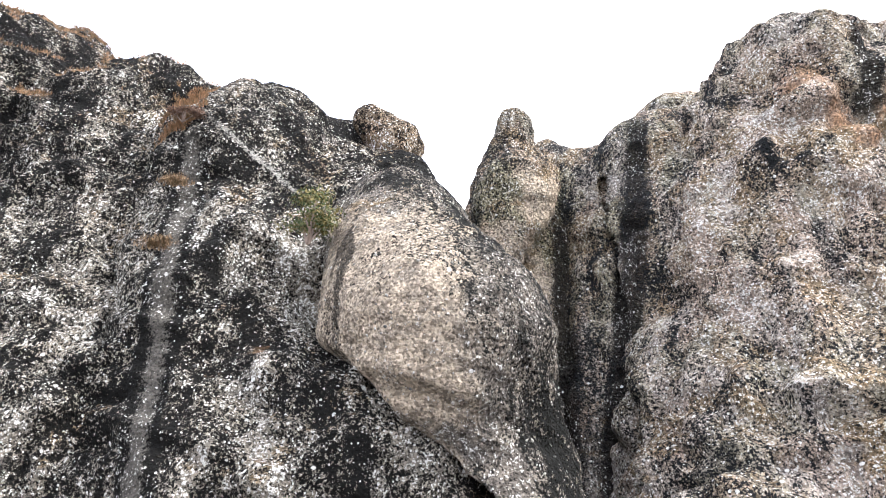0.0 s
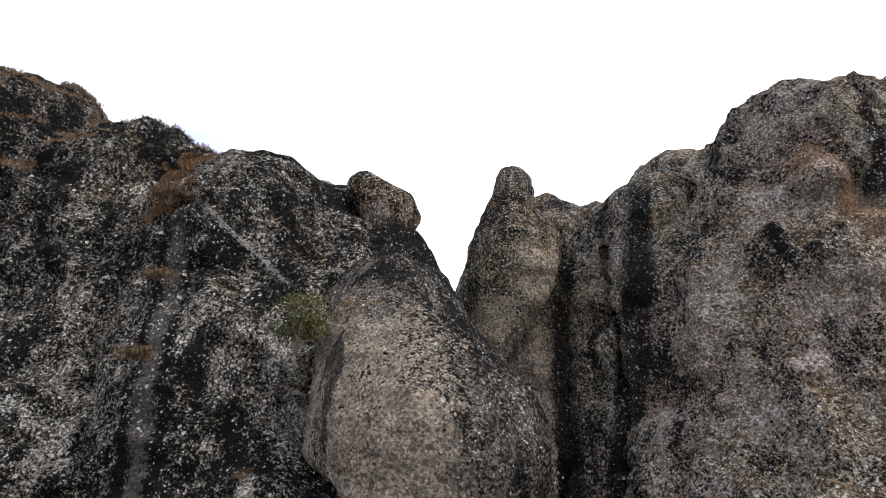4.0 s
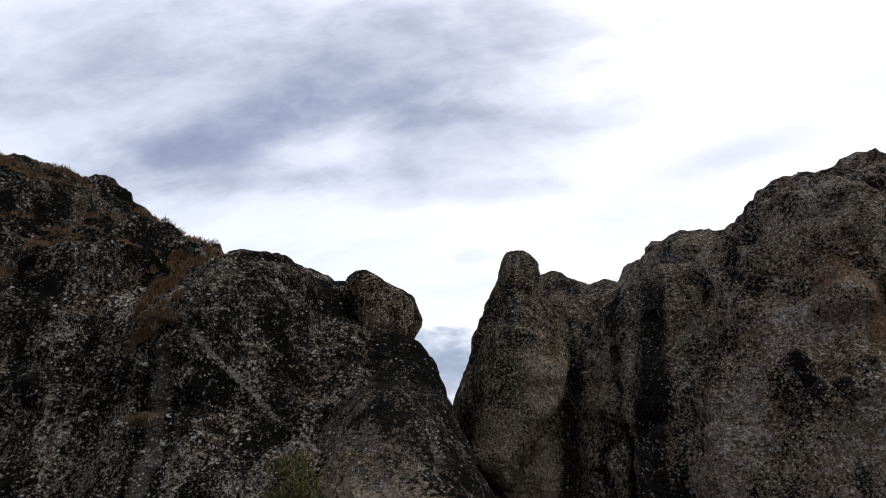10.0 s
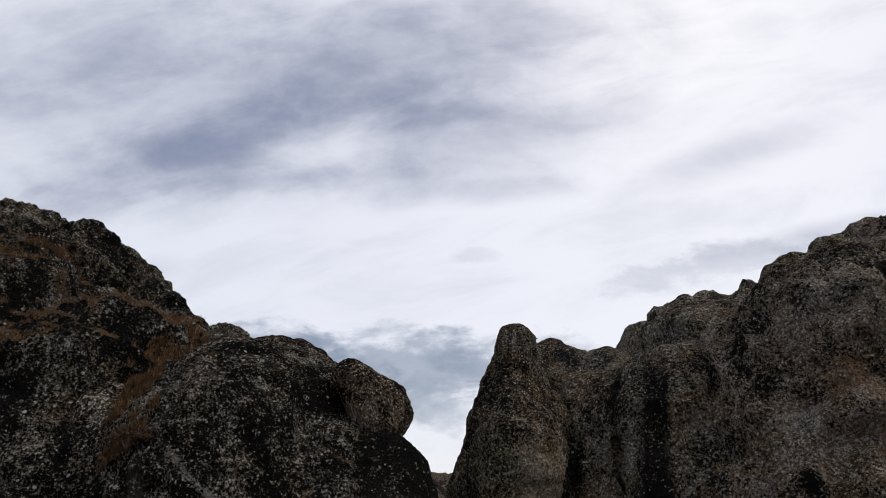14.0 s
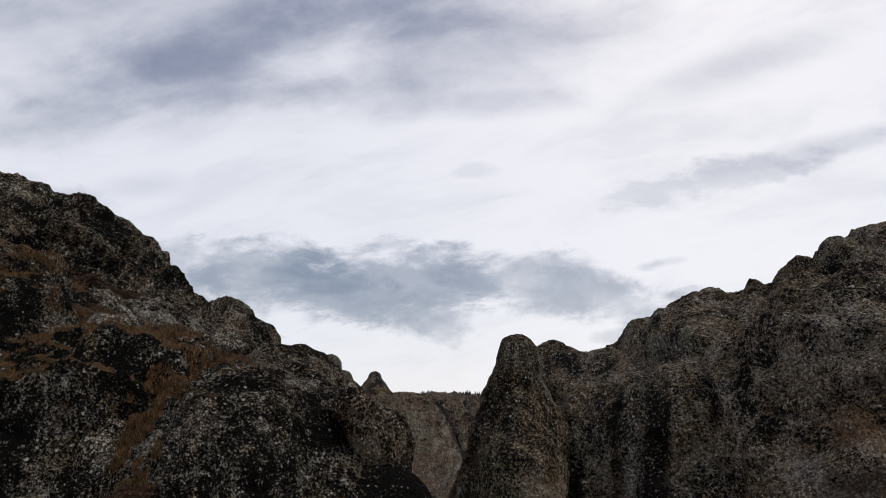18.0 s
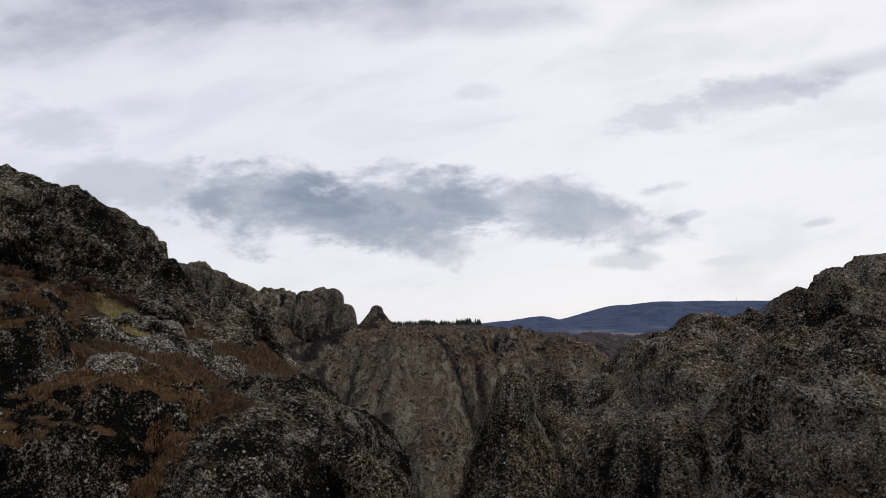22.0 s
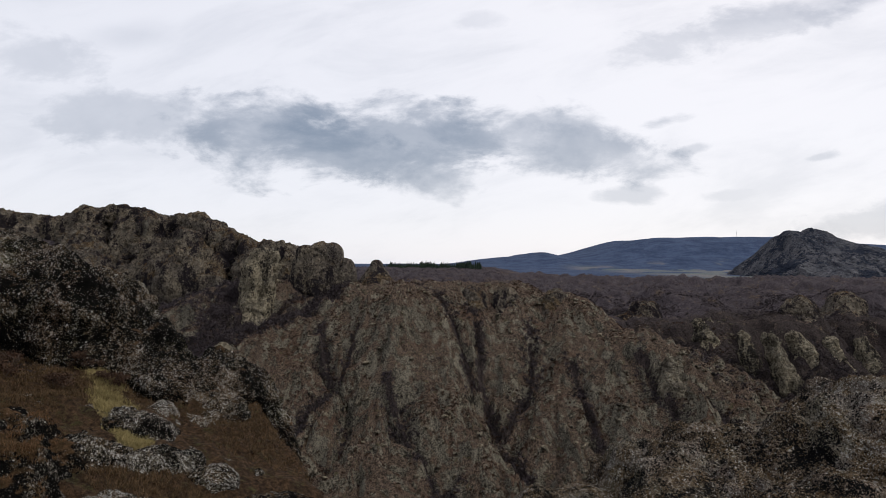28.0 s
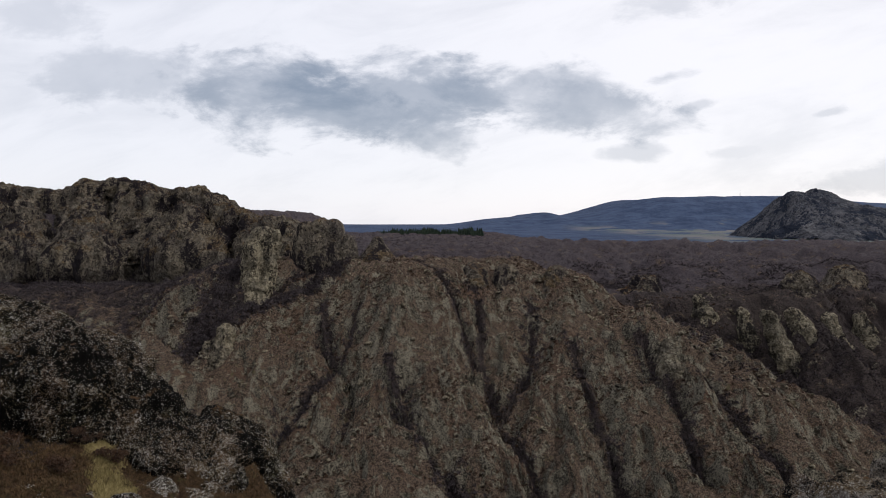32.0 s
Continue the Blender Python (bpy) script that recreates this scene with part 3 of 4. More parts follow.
def stones(parent, verts, normal, count, seed):
    """Pebbles standing proud of a rock's face, the largest as parts of their own."""
    rng = np.random.default_rng(seed)
    pick = rng.integers(0, len(verts), count)
    at, up = verts[pick], normal[pick]
    keep = up[:, 1] < 0.35
    at, up = at[keep], up[keep]
    n = len(at)
    size = 0.02 + 0.045 * rng.random(n) ** 3
    mould = OCTA[None] * (size[:, None] * rng.uniform(0.6, 1.4, (n, 3)))[:, None]
    mould = mould + rng.normal(0, 0.18, (n, 6, 3)) * size[:, None, None]
    turn = np.stack([np.linalg.qr(m)[0] for m in rng.normal(0, 1, (64, 3, 3))])[rng.integers(0, 64, n)]
    mould = np.einsum("nij,nkj->nki", turn, mould) + (at + up * (size * 0.15)[:, None])[:, None]
    big = np.argsort(-size)[:60]
    for k in big:
        fill("cobble", mould[k], OCTA_FACES, cobble_mat, parent)
    rest = np.setdiff1d(np.arange(n), big)
    faces = (OCTA_FACES[None] + 6 * np.arange(len(rest))[:, None, None]).reshape(-1, 3)
    ob = fill("gravel", mould[rest].reshape(-1, 3), faces, cobble_mat, parent, "grey, white and tan pebbles set in the rock")
    tagged(ob, kind="stuff")


def relief(verts, seed, flute, grain, lobe):
    """How far a rock's skin stands out at each point: knobs, flutes, bulges, beds and joints."""
    push = 1.0 * fbm(verts * 0.22 / grain, 3, seed) + 0.42 * fbm(verts * 0.8 / grain, 3, seed + 9) + 0.12 * fbm(verts * 3.2 / grain, 3, seed + 20, 0.6)
    if flute:
        push = push + flute * (fbm(verts * np.array([0.55, 0.55, 0.06]) / grain, 3, seed + 30, 0.5, True) - 0.4)
    if lobe:
        # rounded bulges parted by sharp creases, longer upright than across
        warp = 0.5 * fbm(verts * 0.30 / grain, 2, seed + 61)[:, None]
        for reach, weight in ((0.21, 1.0), (0.50, 0.40)):
            bent = verts * np.array([reach, reach, 0.38 * reach]) / grain + warp
            push = push + lobe * weight * (2.4 * np.minimum(np.abs(value_noise(bent, seed + 60)), 0.55) ** 0.8 - 0.85)
    # beds: low ledges dipping to one side
    lie = verts @ np.array([[0.20, 0.0, 0.25], [0.0, 0.20, 0.10], [0.0, 0.0, 0.95]]) / grain
    push = push + 0.30 * (fbm(lie, 2, seed + 50, 0.5, True) - 0.3)
    # joints: thin clefts, mostly upright
    cleft = 1 - 2 * np.abs(value_noise(verts * np.array([0.42, 0.42, 0.13]) / grain + 0.25 * fbm(verts * 0.5 / grain, 2, seed + 41)[:, None], seed + 40))
    return push - (0.9 if grain > 2 else 0.25) * np.clip((cleft - 0.90) / 0.10, 0, 1) * (value_noise(verts * 0.2 / grain, seed + 43) > -0.25)


def rock(name, field, low, high, cell, splits, rough, material, seed=1, flute=0.0, grain=1.0, pebbles=0, lobe=0.0):
    """A rock of the given field: rounded lumps with knobs, pits and upright flutes."""
    verts, faces = nets(field, low, high, cell)
    for _ in range(splits):
        verts, faces = split(verts, faces)
    for _ in range(2):
        g = slope(field, verts)
        verts = verts - g * (field(verts) / np.maximum((g * g).sum(1), 0.05))[:, None]
    g = slope(field, verts)
    normal = g / np.maximum(np.linalg.norm(g, axis=1), 1e-6)[:, None]
    verts = verts + normal * (rough * relief(verts, seed, flute, grain, lobe))[:, None]
    ob = fill(name, verts, faces, material)
    if pebbles:
        stones(ob, verts, normal, pebbles, seed)
    return ob


# ---- the ground, one sheet to the horizon ----
SPURS = [(-230, -240, 1), (-150, -165, -1), (-104, -112, 1), (-68, -62, -1), (-28, 2, 1), (24, 32, -1), (72, 98, 1), (120, 150, -1), (165, 190, 1), (215, 240, -1)]


def rise(v, a, b):
    t = np.clip((v - a) / (b - a), 0, 1)
    return t * t * (3 - 2 * t)


# gully courses across the ravine: points of each, top to foot
GULLIES = [((12, 317), (17, 289), (16, 266), (21, 239), (27, 220), (32, 197)), ((-38, 289), (-43, 258), (-54, 248), (-62, 225), (-62, 199)),
           ((-57, 298), (-51, 273), (-43, 257)), ((-22, 252), (-12, 227), (0, 209), (8, 195)), ((-14, 328), (1, 298), (15, 258)),
           ((54, 266), (57, 228), (57, 195)), ((80, 259), (86, 228), (82, 198)), ((98, 234), (106, 213), (110, 196)),
           ((41, 298), (38, 266), (23, 239)), ((-70, 340), (-86, 312), (-101, 289), (-107, 258))]


def course(x, y):
    """Distance to the nearest gully course, and how deep that gully is there."""
    near, deep = np.full(x.shape, 1e3), np.zeros(x.shape)
    for line in GULLIES:
        for n, ((ax, ay), (bx, by)) in enumerate(zip(line, line[1:])):
            dx, dy = bx - ax, by - ay
            t = np.clip(((x - ax) * dx + (y - ay) * dy) / (dx * dx + dy * dy), 0, 1)
            d = np.hypot(x - ax - t * dx, y - ay - t * dy)
            closer = d < near
            near, deep = np.where(closer, d, near), np.where(closer, 0.35 + 0.65 * (n + t) / (len(line) - 1), deep)
    return near, deep


def thicket(x, y):
    """Distance to the overgrown hollow beside the fin and the flat-topped tower."""
    near = np.full(x.shape, 1e3)
    for (ax, ay), (bx, by) in (((-58, 334), (-80, 306)), ((-80, 306), (-106, 268)), ((-104, 322), (-106, 268))):
        t = np.clip(((x - ax) * (bx - ax) + (y - ay) * (by - ay)) / ((bx - ax) ** 2 + (by - ay) ** 2), 0, 1)
        near = np.minimum(near, np.hypot(x - ax - t * (bx - ax), y - ay - t * (by - ay)))
    return near


def ravines(x, y):
    d, deep = course(x, y)
    return 10.5 * deep * np.exp(-d / (4.5 + 4.0 * deep))


def runnels(x, y, gx, gy, size, seed):
    """Ribs and runnels that follow the fall of the ground: -1 in a runnel, 1 on a rib, and the slope they add."""
    steep = np.maximum(np.hypot(gx, gy), 1e-3)
    sx, sy = -gy / steep, gx / steep
    px, py = x / size, y / size
    ix, iy = np.floor(px), np.floor(py)
    total, weight, ddx, ddy = 0.0, 1e-6, 0.0, 0.0
    zero = np.zeros(x.shape, np.int64)
    for a in (-1, 0, 1):
        for b in (-1, 0, 1):
            i, j = (ix + a).astype(np.int64), (iy + b).astype(np.int64)
            qx, qy = px - ix - a - lattice(i, j, zero, seed), py - iy - b - lattice(i, j, zero + 7, seed)
            w = np.exp(-2.2 * (qx * qx + qy * qy))
            ph = (qx * sx + qy * sy) * 6.283 + 6.283 * lattice(i, j, zero + 13, seed) * 0.35
            total, weight = total + np.cos(ph) * w, weight + w
            ddx, ddy = ddx - np.sin(ph) * sx * w, ddy - np.sin(ph) * sy * w
    c = total / weight
    c = np.sign(c) * np.abs(c) ** 0.8
    return 1.9 * np.sqrt(np.clip((1 + c) / 2, 0, 1)) - 1, ddx / weight * 6.283 / size, ddy / weight * 6.283 / size


def height(x, y, bare=False):
    relu = lambda v: np.maximum(v, 0)
    wob = 3 * value_noise(flat(x, y, 0.09), 3) + 1.2 * value_noise(flat(x, y, 0.3), 4)
    # shoulders behind the near cliffs
    left = 38.8 - 0.34 * (np.maximum(x, -60) + 6) + 0.04 * (y - 40)
    left -= 2.4 * relu(33 - y) + 3.5 * relu(22.5 - y) + 1.9 * relu(x + 5 + 0.5 * wob + 0.7 * relu(y - 40)) + 1.5 * relu(y - 59 - wob)
    right = 40.6 + 0.30 * (np.minimum(x, 60) - 8)
    right -= 3.0 * relu(14 - x) + 3.2 * relu(y - 36.5 - 0.3 * wob) + 2.2 * relu(36 - y) + 3 * relu(27 - y)
    near = np.maximum(left, right)
    near += 0.35 * fbm(flat(x, y, 0.4), 4, 7) + 0.10 * fbm(flat(x, y, 2.1), 3, 8)
    near = np.where(y < 12, -99, near)
    # slope across the ravine
    xs = [[a + (b - a) * np.clip((330 - y) / 115, -0.4, 1.5) for a, b, _ in SPURS], [s for *_, s in SPURS]]
    sign = np.zeros_like(x)
    for n in range(len(SPURS) - 1):
        t = (x - xs[0][n]) / (xs[0][n + 1] - xs[0][n])
        inside = (t >= 0) & (t < 1)
        t = np.clip(t, 0, 1)
        a, b = SPURS[n][2], SPURS[n + 1][2]
        sign = np.where(inside, (a + b) / 2 + (a - b) / 2 * np.cos(np.pi * t), sign)
    low_right = rise(x - 76 - 1.0 * np.clip(310 - y, -30, 140), -8, 34)
    low_left = rise(-x, 105, 165)
    warp = 14 * value_noise(flat(x, y, 0.02), 11)

    def big(x, y, sign):
        wave = 7.0 * value_noise(flat(x, y, 0.013), 12) + 5.0 * value_noise(flat(x, y, 0.03), 13)
        return 43 + 0.46 * (y - 338) + 5.0 * sign * rise(y, 385, 335) + wave - 0.95 * ravines(x, y)

    hill = big(x, y, sign)
    gx, gy = (big(x + 3, y, sign) - big(x - 3, y, sign)) / 6 + 1e-4, (big(x, y + 3, sign) - big(x, y - 3, sign)) / 6
    bed = 0.0
    for size, amp, seed in ((34, 4.0, 61), (15, 2.9, 62), (6, 1.3, 63)):
        c, dx, dy = runnels(x, y, gx, gy, size, seed)
        hill, bed = hill + amp * c, bed + c * amp
        gx, gy = gx + amp * dx, gy + amp * dy
    hill = hill - 22 * low_right - 22 * low_left
    rough = 1.9 * fbm(flat(x, y, 0.07), 3, 25, 0.6, True) + 0.5 * fbm(flat(x, y, 0.33), 4, 29, 0.6, True)
    rough = rough + rise(x, 95, 150) * rise(y, 250, 300) * 6 * fbm(flat(x, y, 0.028), 3, 33, 0.55)
    plateau = 42 + 0.004 * (y - 345) - 5 * np.exp(-(((y - 420) / 50) ** 2)) - 20 * low_right * rise(y, 800, 380)
    plateau = plateau - 17 * rise(x - 0.12 * y, -60, 60) * rise(y, 470, 860)
    plateau = np.where(x < -90, plateau + (rise(-x, 150, 215) * rise(y, 385, 445) * 30 - 16 * rise(-x, 95, 170) * rise(y, 445, 385)), plateau)
    hill = smin(hill, plateau, 9)
    hill = hill + rough * (1 + 0.25 * rise(y, 400, 700)) * rise(y, 90, 150)
    if bare:
        return bed
    floor = np.maximum(-42 + 0.02 * np.abs(x), hill)
    back = np.where(y < 0, 6 + 0.02 * np.abs(y), 6)
    t = rise(y, 20, 90)
    valley = back * (1 - t) + floor * t
    z = np.maximum(valley, near)
    # far country
    r = np.hypot(x, y)
    plain = 20 + 8 * value_noise(flat(x, y, 0.0016), 41)
    z = z * (1 - rise(y, 950, 1300)) + plain * rise(y, 950, 1300)
    peak = 112 - np.hypot((x - 905) * np.where(x > 905, 0.40, 1.0), (y - 1680) * 0.5)
    peak += 10 * fbm(flat(x, y, 0.016), 4, 45, 0.6, True)
    ridge2 = 95 - 0.25 * np.hypot((x - 1420) * 0.6, (y - 2100))
    z = np.where(y > 1200, np.maximum(np.maximum(z, smin(peak, 0 * x + 156, 4)), ridge2), z)
    crest = 40 + 46 * rise(x, -50, 380) + 28 * np.exp(-(((x - 555) / 95) ** 2)) + 120 * rise(x, 640, 1270) - 40 * rise(x, 1900, 2600) + 60 * rise(-x, 500, 2500)
    far = (crest - 20) * rise(y, 2700, 3700) * (1 + 0.05 * fbm(flat(x, y, 0.0022), 4, 51)) + 20
    return np.where(y > 1300, np.maximum(z, far), z)


def strip(x, y):
    """Distance to the strip of straw on the shoulder."""
    ax, ay, dx, dy = -26.7, 49.6, 8.3, -10.3
    t = np.clip(((x - ax) * dx + (y - ay) * dy) / (dx * dx + dy * dy), 0, 1)
    return np.hypot(x - ax - t * dx, y - ay - t * dy)


def ground_sheet():
    ahead = np.linspace(-42, 42, 640)
    round_ = np.linspace(43, 317, 120)[1:-1]
    turn = np.radians(np.concatenate([ahead, round_]))
    rows = [np.concatenate([[0.01, 0.8], np.linspace(2, 14, 8)])]
    for start, stop, count in ((14, 64, 120), (64, 190, 40), (190, 350, 220), (350, 480, 110), (480, 1000, 90), (1000, 4700, 100)):
        rows.append(np.geomspace(start, stop, count + 1)[1:])
    far = np.concatenate(rows)
    r, a = np.meshgrid(far, turn, indexing="ij")
    x, y = (r * np.sin(a)).ravel(), (r * np.cos(a)).ravel()
    verts = np.stack([x, y, height(x, y)], 1)
    m, n = r.shape
    i, j = np.meshgrid(np.arange(m - 1), np.arange(n), indexing="ij")
    i, j = i.ravel(), j.ravel()
    k = (j + 1) % n
    faces = np.stack([i * n + j, (i + 1) * n + j, (i + 1) * n + k, i * n + k], 1)[:, ::-1]
    ob = fill("ground", verts, faces, hillside)
    # how thickly scrub covers the ground: gullies, the hollow under the crags, the lower slope
    d, deep = course(x, y)
    bed = height(x, y, True)
    cover = np.clip(0.75 - d / (4 + 3 * deep), 0, 1) * (y > 150)
    cover = np.maximum(cover, np.clip(0.08 - 0.11 * bed, 0, 0.6) * (y > 150) * (y < 700))
    cover = np.maximum(cover, 0.62 * rise(-x - 0.35 * (y - 330), 112, 150) * rise(y, 270, 330) * rise(y, 480, 440))
    cover = np.maximum(cover, 0.72 * rise(x - 76 - np.clip(310 - y, -30, 140), 4, 34) * (y > 190))
    cover = np.maximum(cover, np.clip(1.0 - thicket(x, y) / 11, 0, 0.85))
    cover = np.maximum(cover, 0.60 * rise(-x, 26, 31) * (y < 52) * (y > 40))
    ob.data.attributes.new("cover", "FLOAT", "POINT").data.foreach_set("value", cover.astype(np.float32))
    ob.data.attributes.new("straw", "FLOAT", "POINT").data.foreach_set("value", np.clip(1 - strip(x, y) / 2.0, 0, 1).astype(np.float32))
    return ob


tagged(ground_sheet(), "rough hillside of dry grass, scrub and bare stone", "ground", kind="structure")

# ---- the near cliffs ----
buttress = [(-14, 24, 6, 9.5, -16.65, 31.4, 36.7, 5.12), (-24, 26, 6, 10, -26.35, 33.6, 38.6, 8.1), (-36, 30, 6, 11, -36, 38, 40, 8), (-14.5, 28, 28, 4, -14.5, 32.3, 38.1, 3.6)]
left_mass = tagged(rock("rock_buttress", lumps(buttress, 1.6), (-46, 12, 5), (-3, 44, 48), 0.75, 2, 0.5, buttress_rock, 3, 0.35, pebbles=6500, lobe=0.7),
       "huge dark grey pebbly rock buttress with black and white lichen", "cliff")
panel = [(-6, 21.5, 6, 6.5, -9.7, 29.9, 33.9, 5.4), (-5.5, 23, 6, 5.5, -6, 24, 20, 4.8), (-9, 31, 30, 5, -8.85, 37, 36.35, 4.25), (-6, 31, 30, 3, -5.95, 31.5, 35.7, 2.85), (-5.5, 27, 28, 4.2, -4.6, 29.8, 33.3, 2.9), (-3, 22.4, 6, 5.2, -3.2, 23.9, 20, 4.8), (0.6, 24, 6, 5, 0.2, 24.6, 18, 4.6), (-9.5, 36, 35.5, 5, -6, 41.5, 33.7, 4.2), (-9.5, 30.5, 30, 3, -9.8, 31, 36.6, 2.3)]
wall_mass = tagged(rock("rock_wall", carved(lumps(panel, 1.5), [(-9.0, 24.0, 34.6, 0.12, -7.4, 23.4, 32.4, 0.30), (-7.4, 23.4, 32.4, 0.30, -6.3, 22.6, 29.8, 0.2), (-9.7, 22.9, 32.5, 0.5, -9.6, 19.5, 26, 0.8)], 0.3), (-18, 14, 5), (8, 48, 42), 0.6, 2, 0.42, cliff_rock, 5, 0.3, pebbles=3500, lobe=0.5),
       "black lichen-spotted rock wall with a rounded top", "cliff")
egg = lumps([(2.4, 19.2, 12, 3.9, -2.4, 29, 33.05, 2.33), (-0.4, 21.8, 24.6, 3.7, -1.9, 25.2, 29.75, 2.8)], 1.6)
egg = sliced(egg, (-3.9, 18, 23.9), (-0.66, 0.12, -0.75), 0.25)
tagged(rock("rock_pillar", egg, (-7, 12, 5), (9, 38, 40), 0.5, 2, 0.26, tan_rock, 7, 0.15, pebbles=2250, lobe=0.4),
       "leaning egg-shaped pillar of tan and grey conglomerate", "rock")
ball = [(-3.9, 29.3, 37.75, 0.9, -2.5, 29.3, 36.4, 1.3)]
tagged(rock("boulder", lumps(ball, 0.5), (-6, 27, 35), (0, 32, 40), 0.25, 2, 0.16, boulder_rock, 9, 0.0, 0.6),
       "rounded grey-brown boulder balanced on a rock shoulder", "boulder")
spire = [(2.6, 34, 6, 4.6, 4.4, 34.5, 35.7, 2.9), (1, 34.5, 20, 3.7, 3.9, 35.3, 35.95, 1.85), (3, 34.3, 33, 2.4, 3.7, 34.3, 38, 1.35), (3.95, 34.3, 36.6, 1.95, 4.15, 34.1, 40.5, 1.1)]
belly = sliced(lumps([(2.7, 31.0, 30.4, 1.7, 3.9, 31.4, 34.2, 2.3), (3.9, 31.4, 34.2, 2.3, 4.05, 33.2, 37.0, 1.4)], 0.5), (5.0, 31, 33.0), (0.87, 0.1, -0.49), 0.12)
column = [(4.7, 31.4, 6, 2.4, 4.9, 33, 31.5, 1.8)]
tagged(rock("rock_spire", carved(joined(joined(lumps(spire, 0.8), belly, 0.10), lumps(column, 0.2), 0.15), [(2.99, 29.60, 29.47, 0.40, 5.17, 29.20, 32.75, 0.26), (2.99, 30.60, 29.47, 0.40, 5.17, 30.20, 32.75, 0.26)], 0.08), (-4, 26, 5), (10, 42, 44), 0.5, 2, 0.24, spire_rock, 11, 0.2, pebbles=1750, lobe=0.5),
       "blunt grey rock spire with a tan overhanging belly", "rock")
fluted = [(5.2, 27.3, 6, 1.5, 7.8, 34.2, 36.8, 2), (6.4, 33, 6, 4.2, 7.4, 38, 36.3, 3.8), (9, 25.3, 6, 2.6, 11.6, 33, 35.8, 4.1), (8.2, 37, 30, 4, 10, 39.5, 37.45, 3.65), (12, 40, 32, 4, 14, 41, 39.8, 3.6), (9.6, 28.5, 6, 3.2, 10.7, 36, 37.2, 3), (14, 36, 30, 4.4, 14.75, 35.9, 39.4, 3.75), (6.5, 37, 32, 2.5, 6.75, 38, 39.35, 1.95)]
tagged(rock("rock_columns", carved(lumps(fluted, 0.6), [(6.95, 24.5, 8, 0.5, 8.6, 31.0, 35, 0.45), (3.9, 28, 8, 0.6, 6.2, 32, 36, 0.5)], 0.5), (0, 17, 5), (22, 48, 46), 0.6, 2, 0.32, wall_rock, 13, 0.4, pebbles=2250, lobe=0.6),
       "fluted grey rock wall with dark water-stained grooves", "cliff")
bluff = [(11.6, 24, 6, 9.3, 18.4, 31, 36.9, 6.12), (24, 27, 6, 10, 26.15, 36.1, 40.1, 6.7), (38, 32, 6, 10, 38.8, 37.6, 44.4, 8.4), (17.3, 36.5, 30, 5, 16.5, 39.2, 40.9, 3.85), (20.8, 35.2, 30, 5.5, 20, 37.2, 41.3, 4.35), (23.6, 33.5, 30, 6, 24.7, 35.5, 42.6, 4.75), (27, 37, 30, 7, 27.5, 37, 41.9, 6.25), (14.5, 27, 28, 4, 17.2, 28.6, 40, 2.65), (19, 30, 34, 5, 20.7, 30.4, 41.1, 2.88)]
tagged(rock("rock_bluff", lumps(bluff, 1.6), (-1, 12, 5), (50, 50, 53), 0.8, 2, 0.5, grey_rock, 15, 0.45, pebbles=6000, lobe=1.1),
       "towering grey-pink pebbly bluff with orange stains", "cliff")
crag = [(-43, 57, 36, 9.5, -38.85, 54.3, 48.8, 8.7), (-34.5, 55, 36, 8, -32.8, 53.3, 49.5, 6.4), (-29, 56, 36, 6, -29.2, 54.6, 49.7, 4.29), (-25, 57, 32, 5, -26.4, 55.2, 45.85, 4.1), (-20.5, 58, 30, 5, -20, 55.7, 42.3, 4.2), (-16, 58.5, 28, 3.8, -16.6, 57.2, 41.9, 2.4), (-14.2, 57.5, 26, 3.2, -15.2, 57, 39.2, 2.2), (-22.5, 53, 30, 5.0, -22.3, 51.5, 43.5, 3.6), (-18, 53, 28, 4.6, -17.9, 51.4, 40.6, 3.2), (-15, 54, 26, 3.8, -14.9, 52.5, 37.6, 2.6)]
tagged(rock("rock_crag", lumps(crag, 1.0), (-60, 44, 25), (-6, 72, 63), 0.85, 2, 0.6, crag_rock, 17, 0.5, pebbles=3000, lobe=0.55),
       "dark lichen-spotted crag above a grassy slope", "cliff")

for n, slab in enumerate([(-31, 42, 42.5, 3.2, -20, 43, 42.0, 2.4), (-17.6, 31, 37, 1.9, -18, 33.5, 41.0, 1.5), (-14.2, 28.5, 35, 1.8, -14.2, 31, 39.2, 1.4),
                          (-22, 40, 41, 2.4, -12.5, 42, 39.0, 2.0), (-21, 47, 41, 3.0, -13, 50, 37.5, 2.6), (-25, 35.5, 41, 2.4, -21, 37, 42.6, 1.8), (-23.5, 35.5, 43.9, 0.8, -22.0, 36.5, 43.7, 0.6), (-19.7, 38.3, 42.0, 1.7, -15.9, 39.3, 41.7, 1.3), (-21.5, 31.9, 41.0, 0.8, -20.4, 32.9, 40.9, 0.6), (-17.7, 32.8, 41.1, 1.1, -15.7, 33.8, 41.0, 0.8), (-18.1, 31.9, 38.9, 1.0, -15.5, 32.9, 38.8, 0.8), (-15.5, 38.2, 41.2, 1.2, -13.1, 39.2, 41.1, 1.0)]):
    low, high = np.minimum(slab[:3], slab[4:7]) - 5, np.maximum(slab[:3], slab[4:7]) + 5
    tagged(rock("rock_slab", lumps([slab], 1.0), low, high, 0.5, 2, 0.5, slab_rock, 40 + n, 0.2, pebbles=625, lobe=0.7),
           "rounded lichen-flecked rock slab in dry grass", "rock", "slabs on the grassy shoulder")

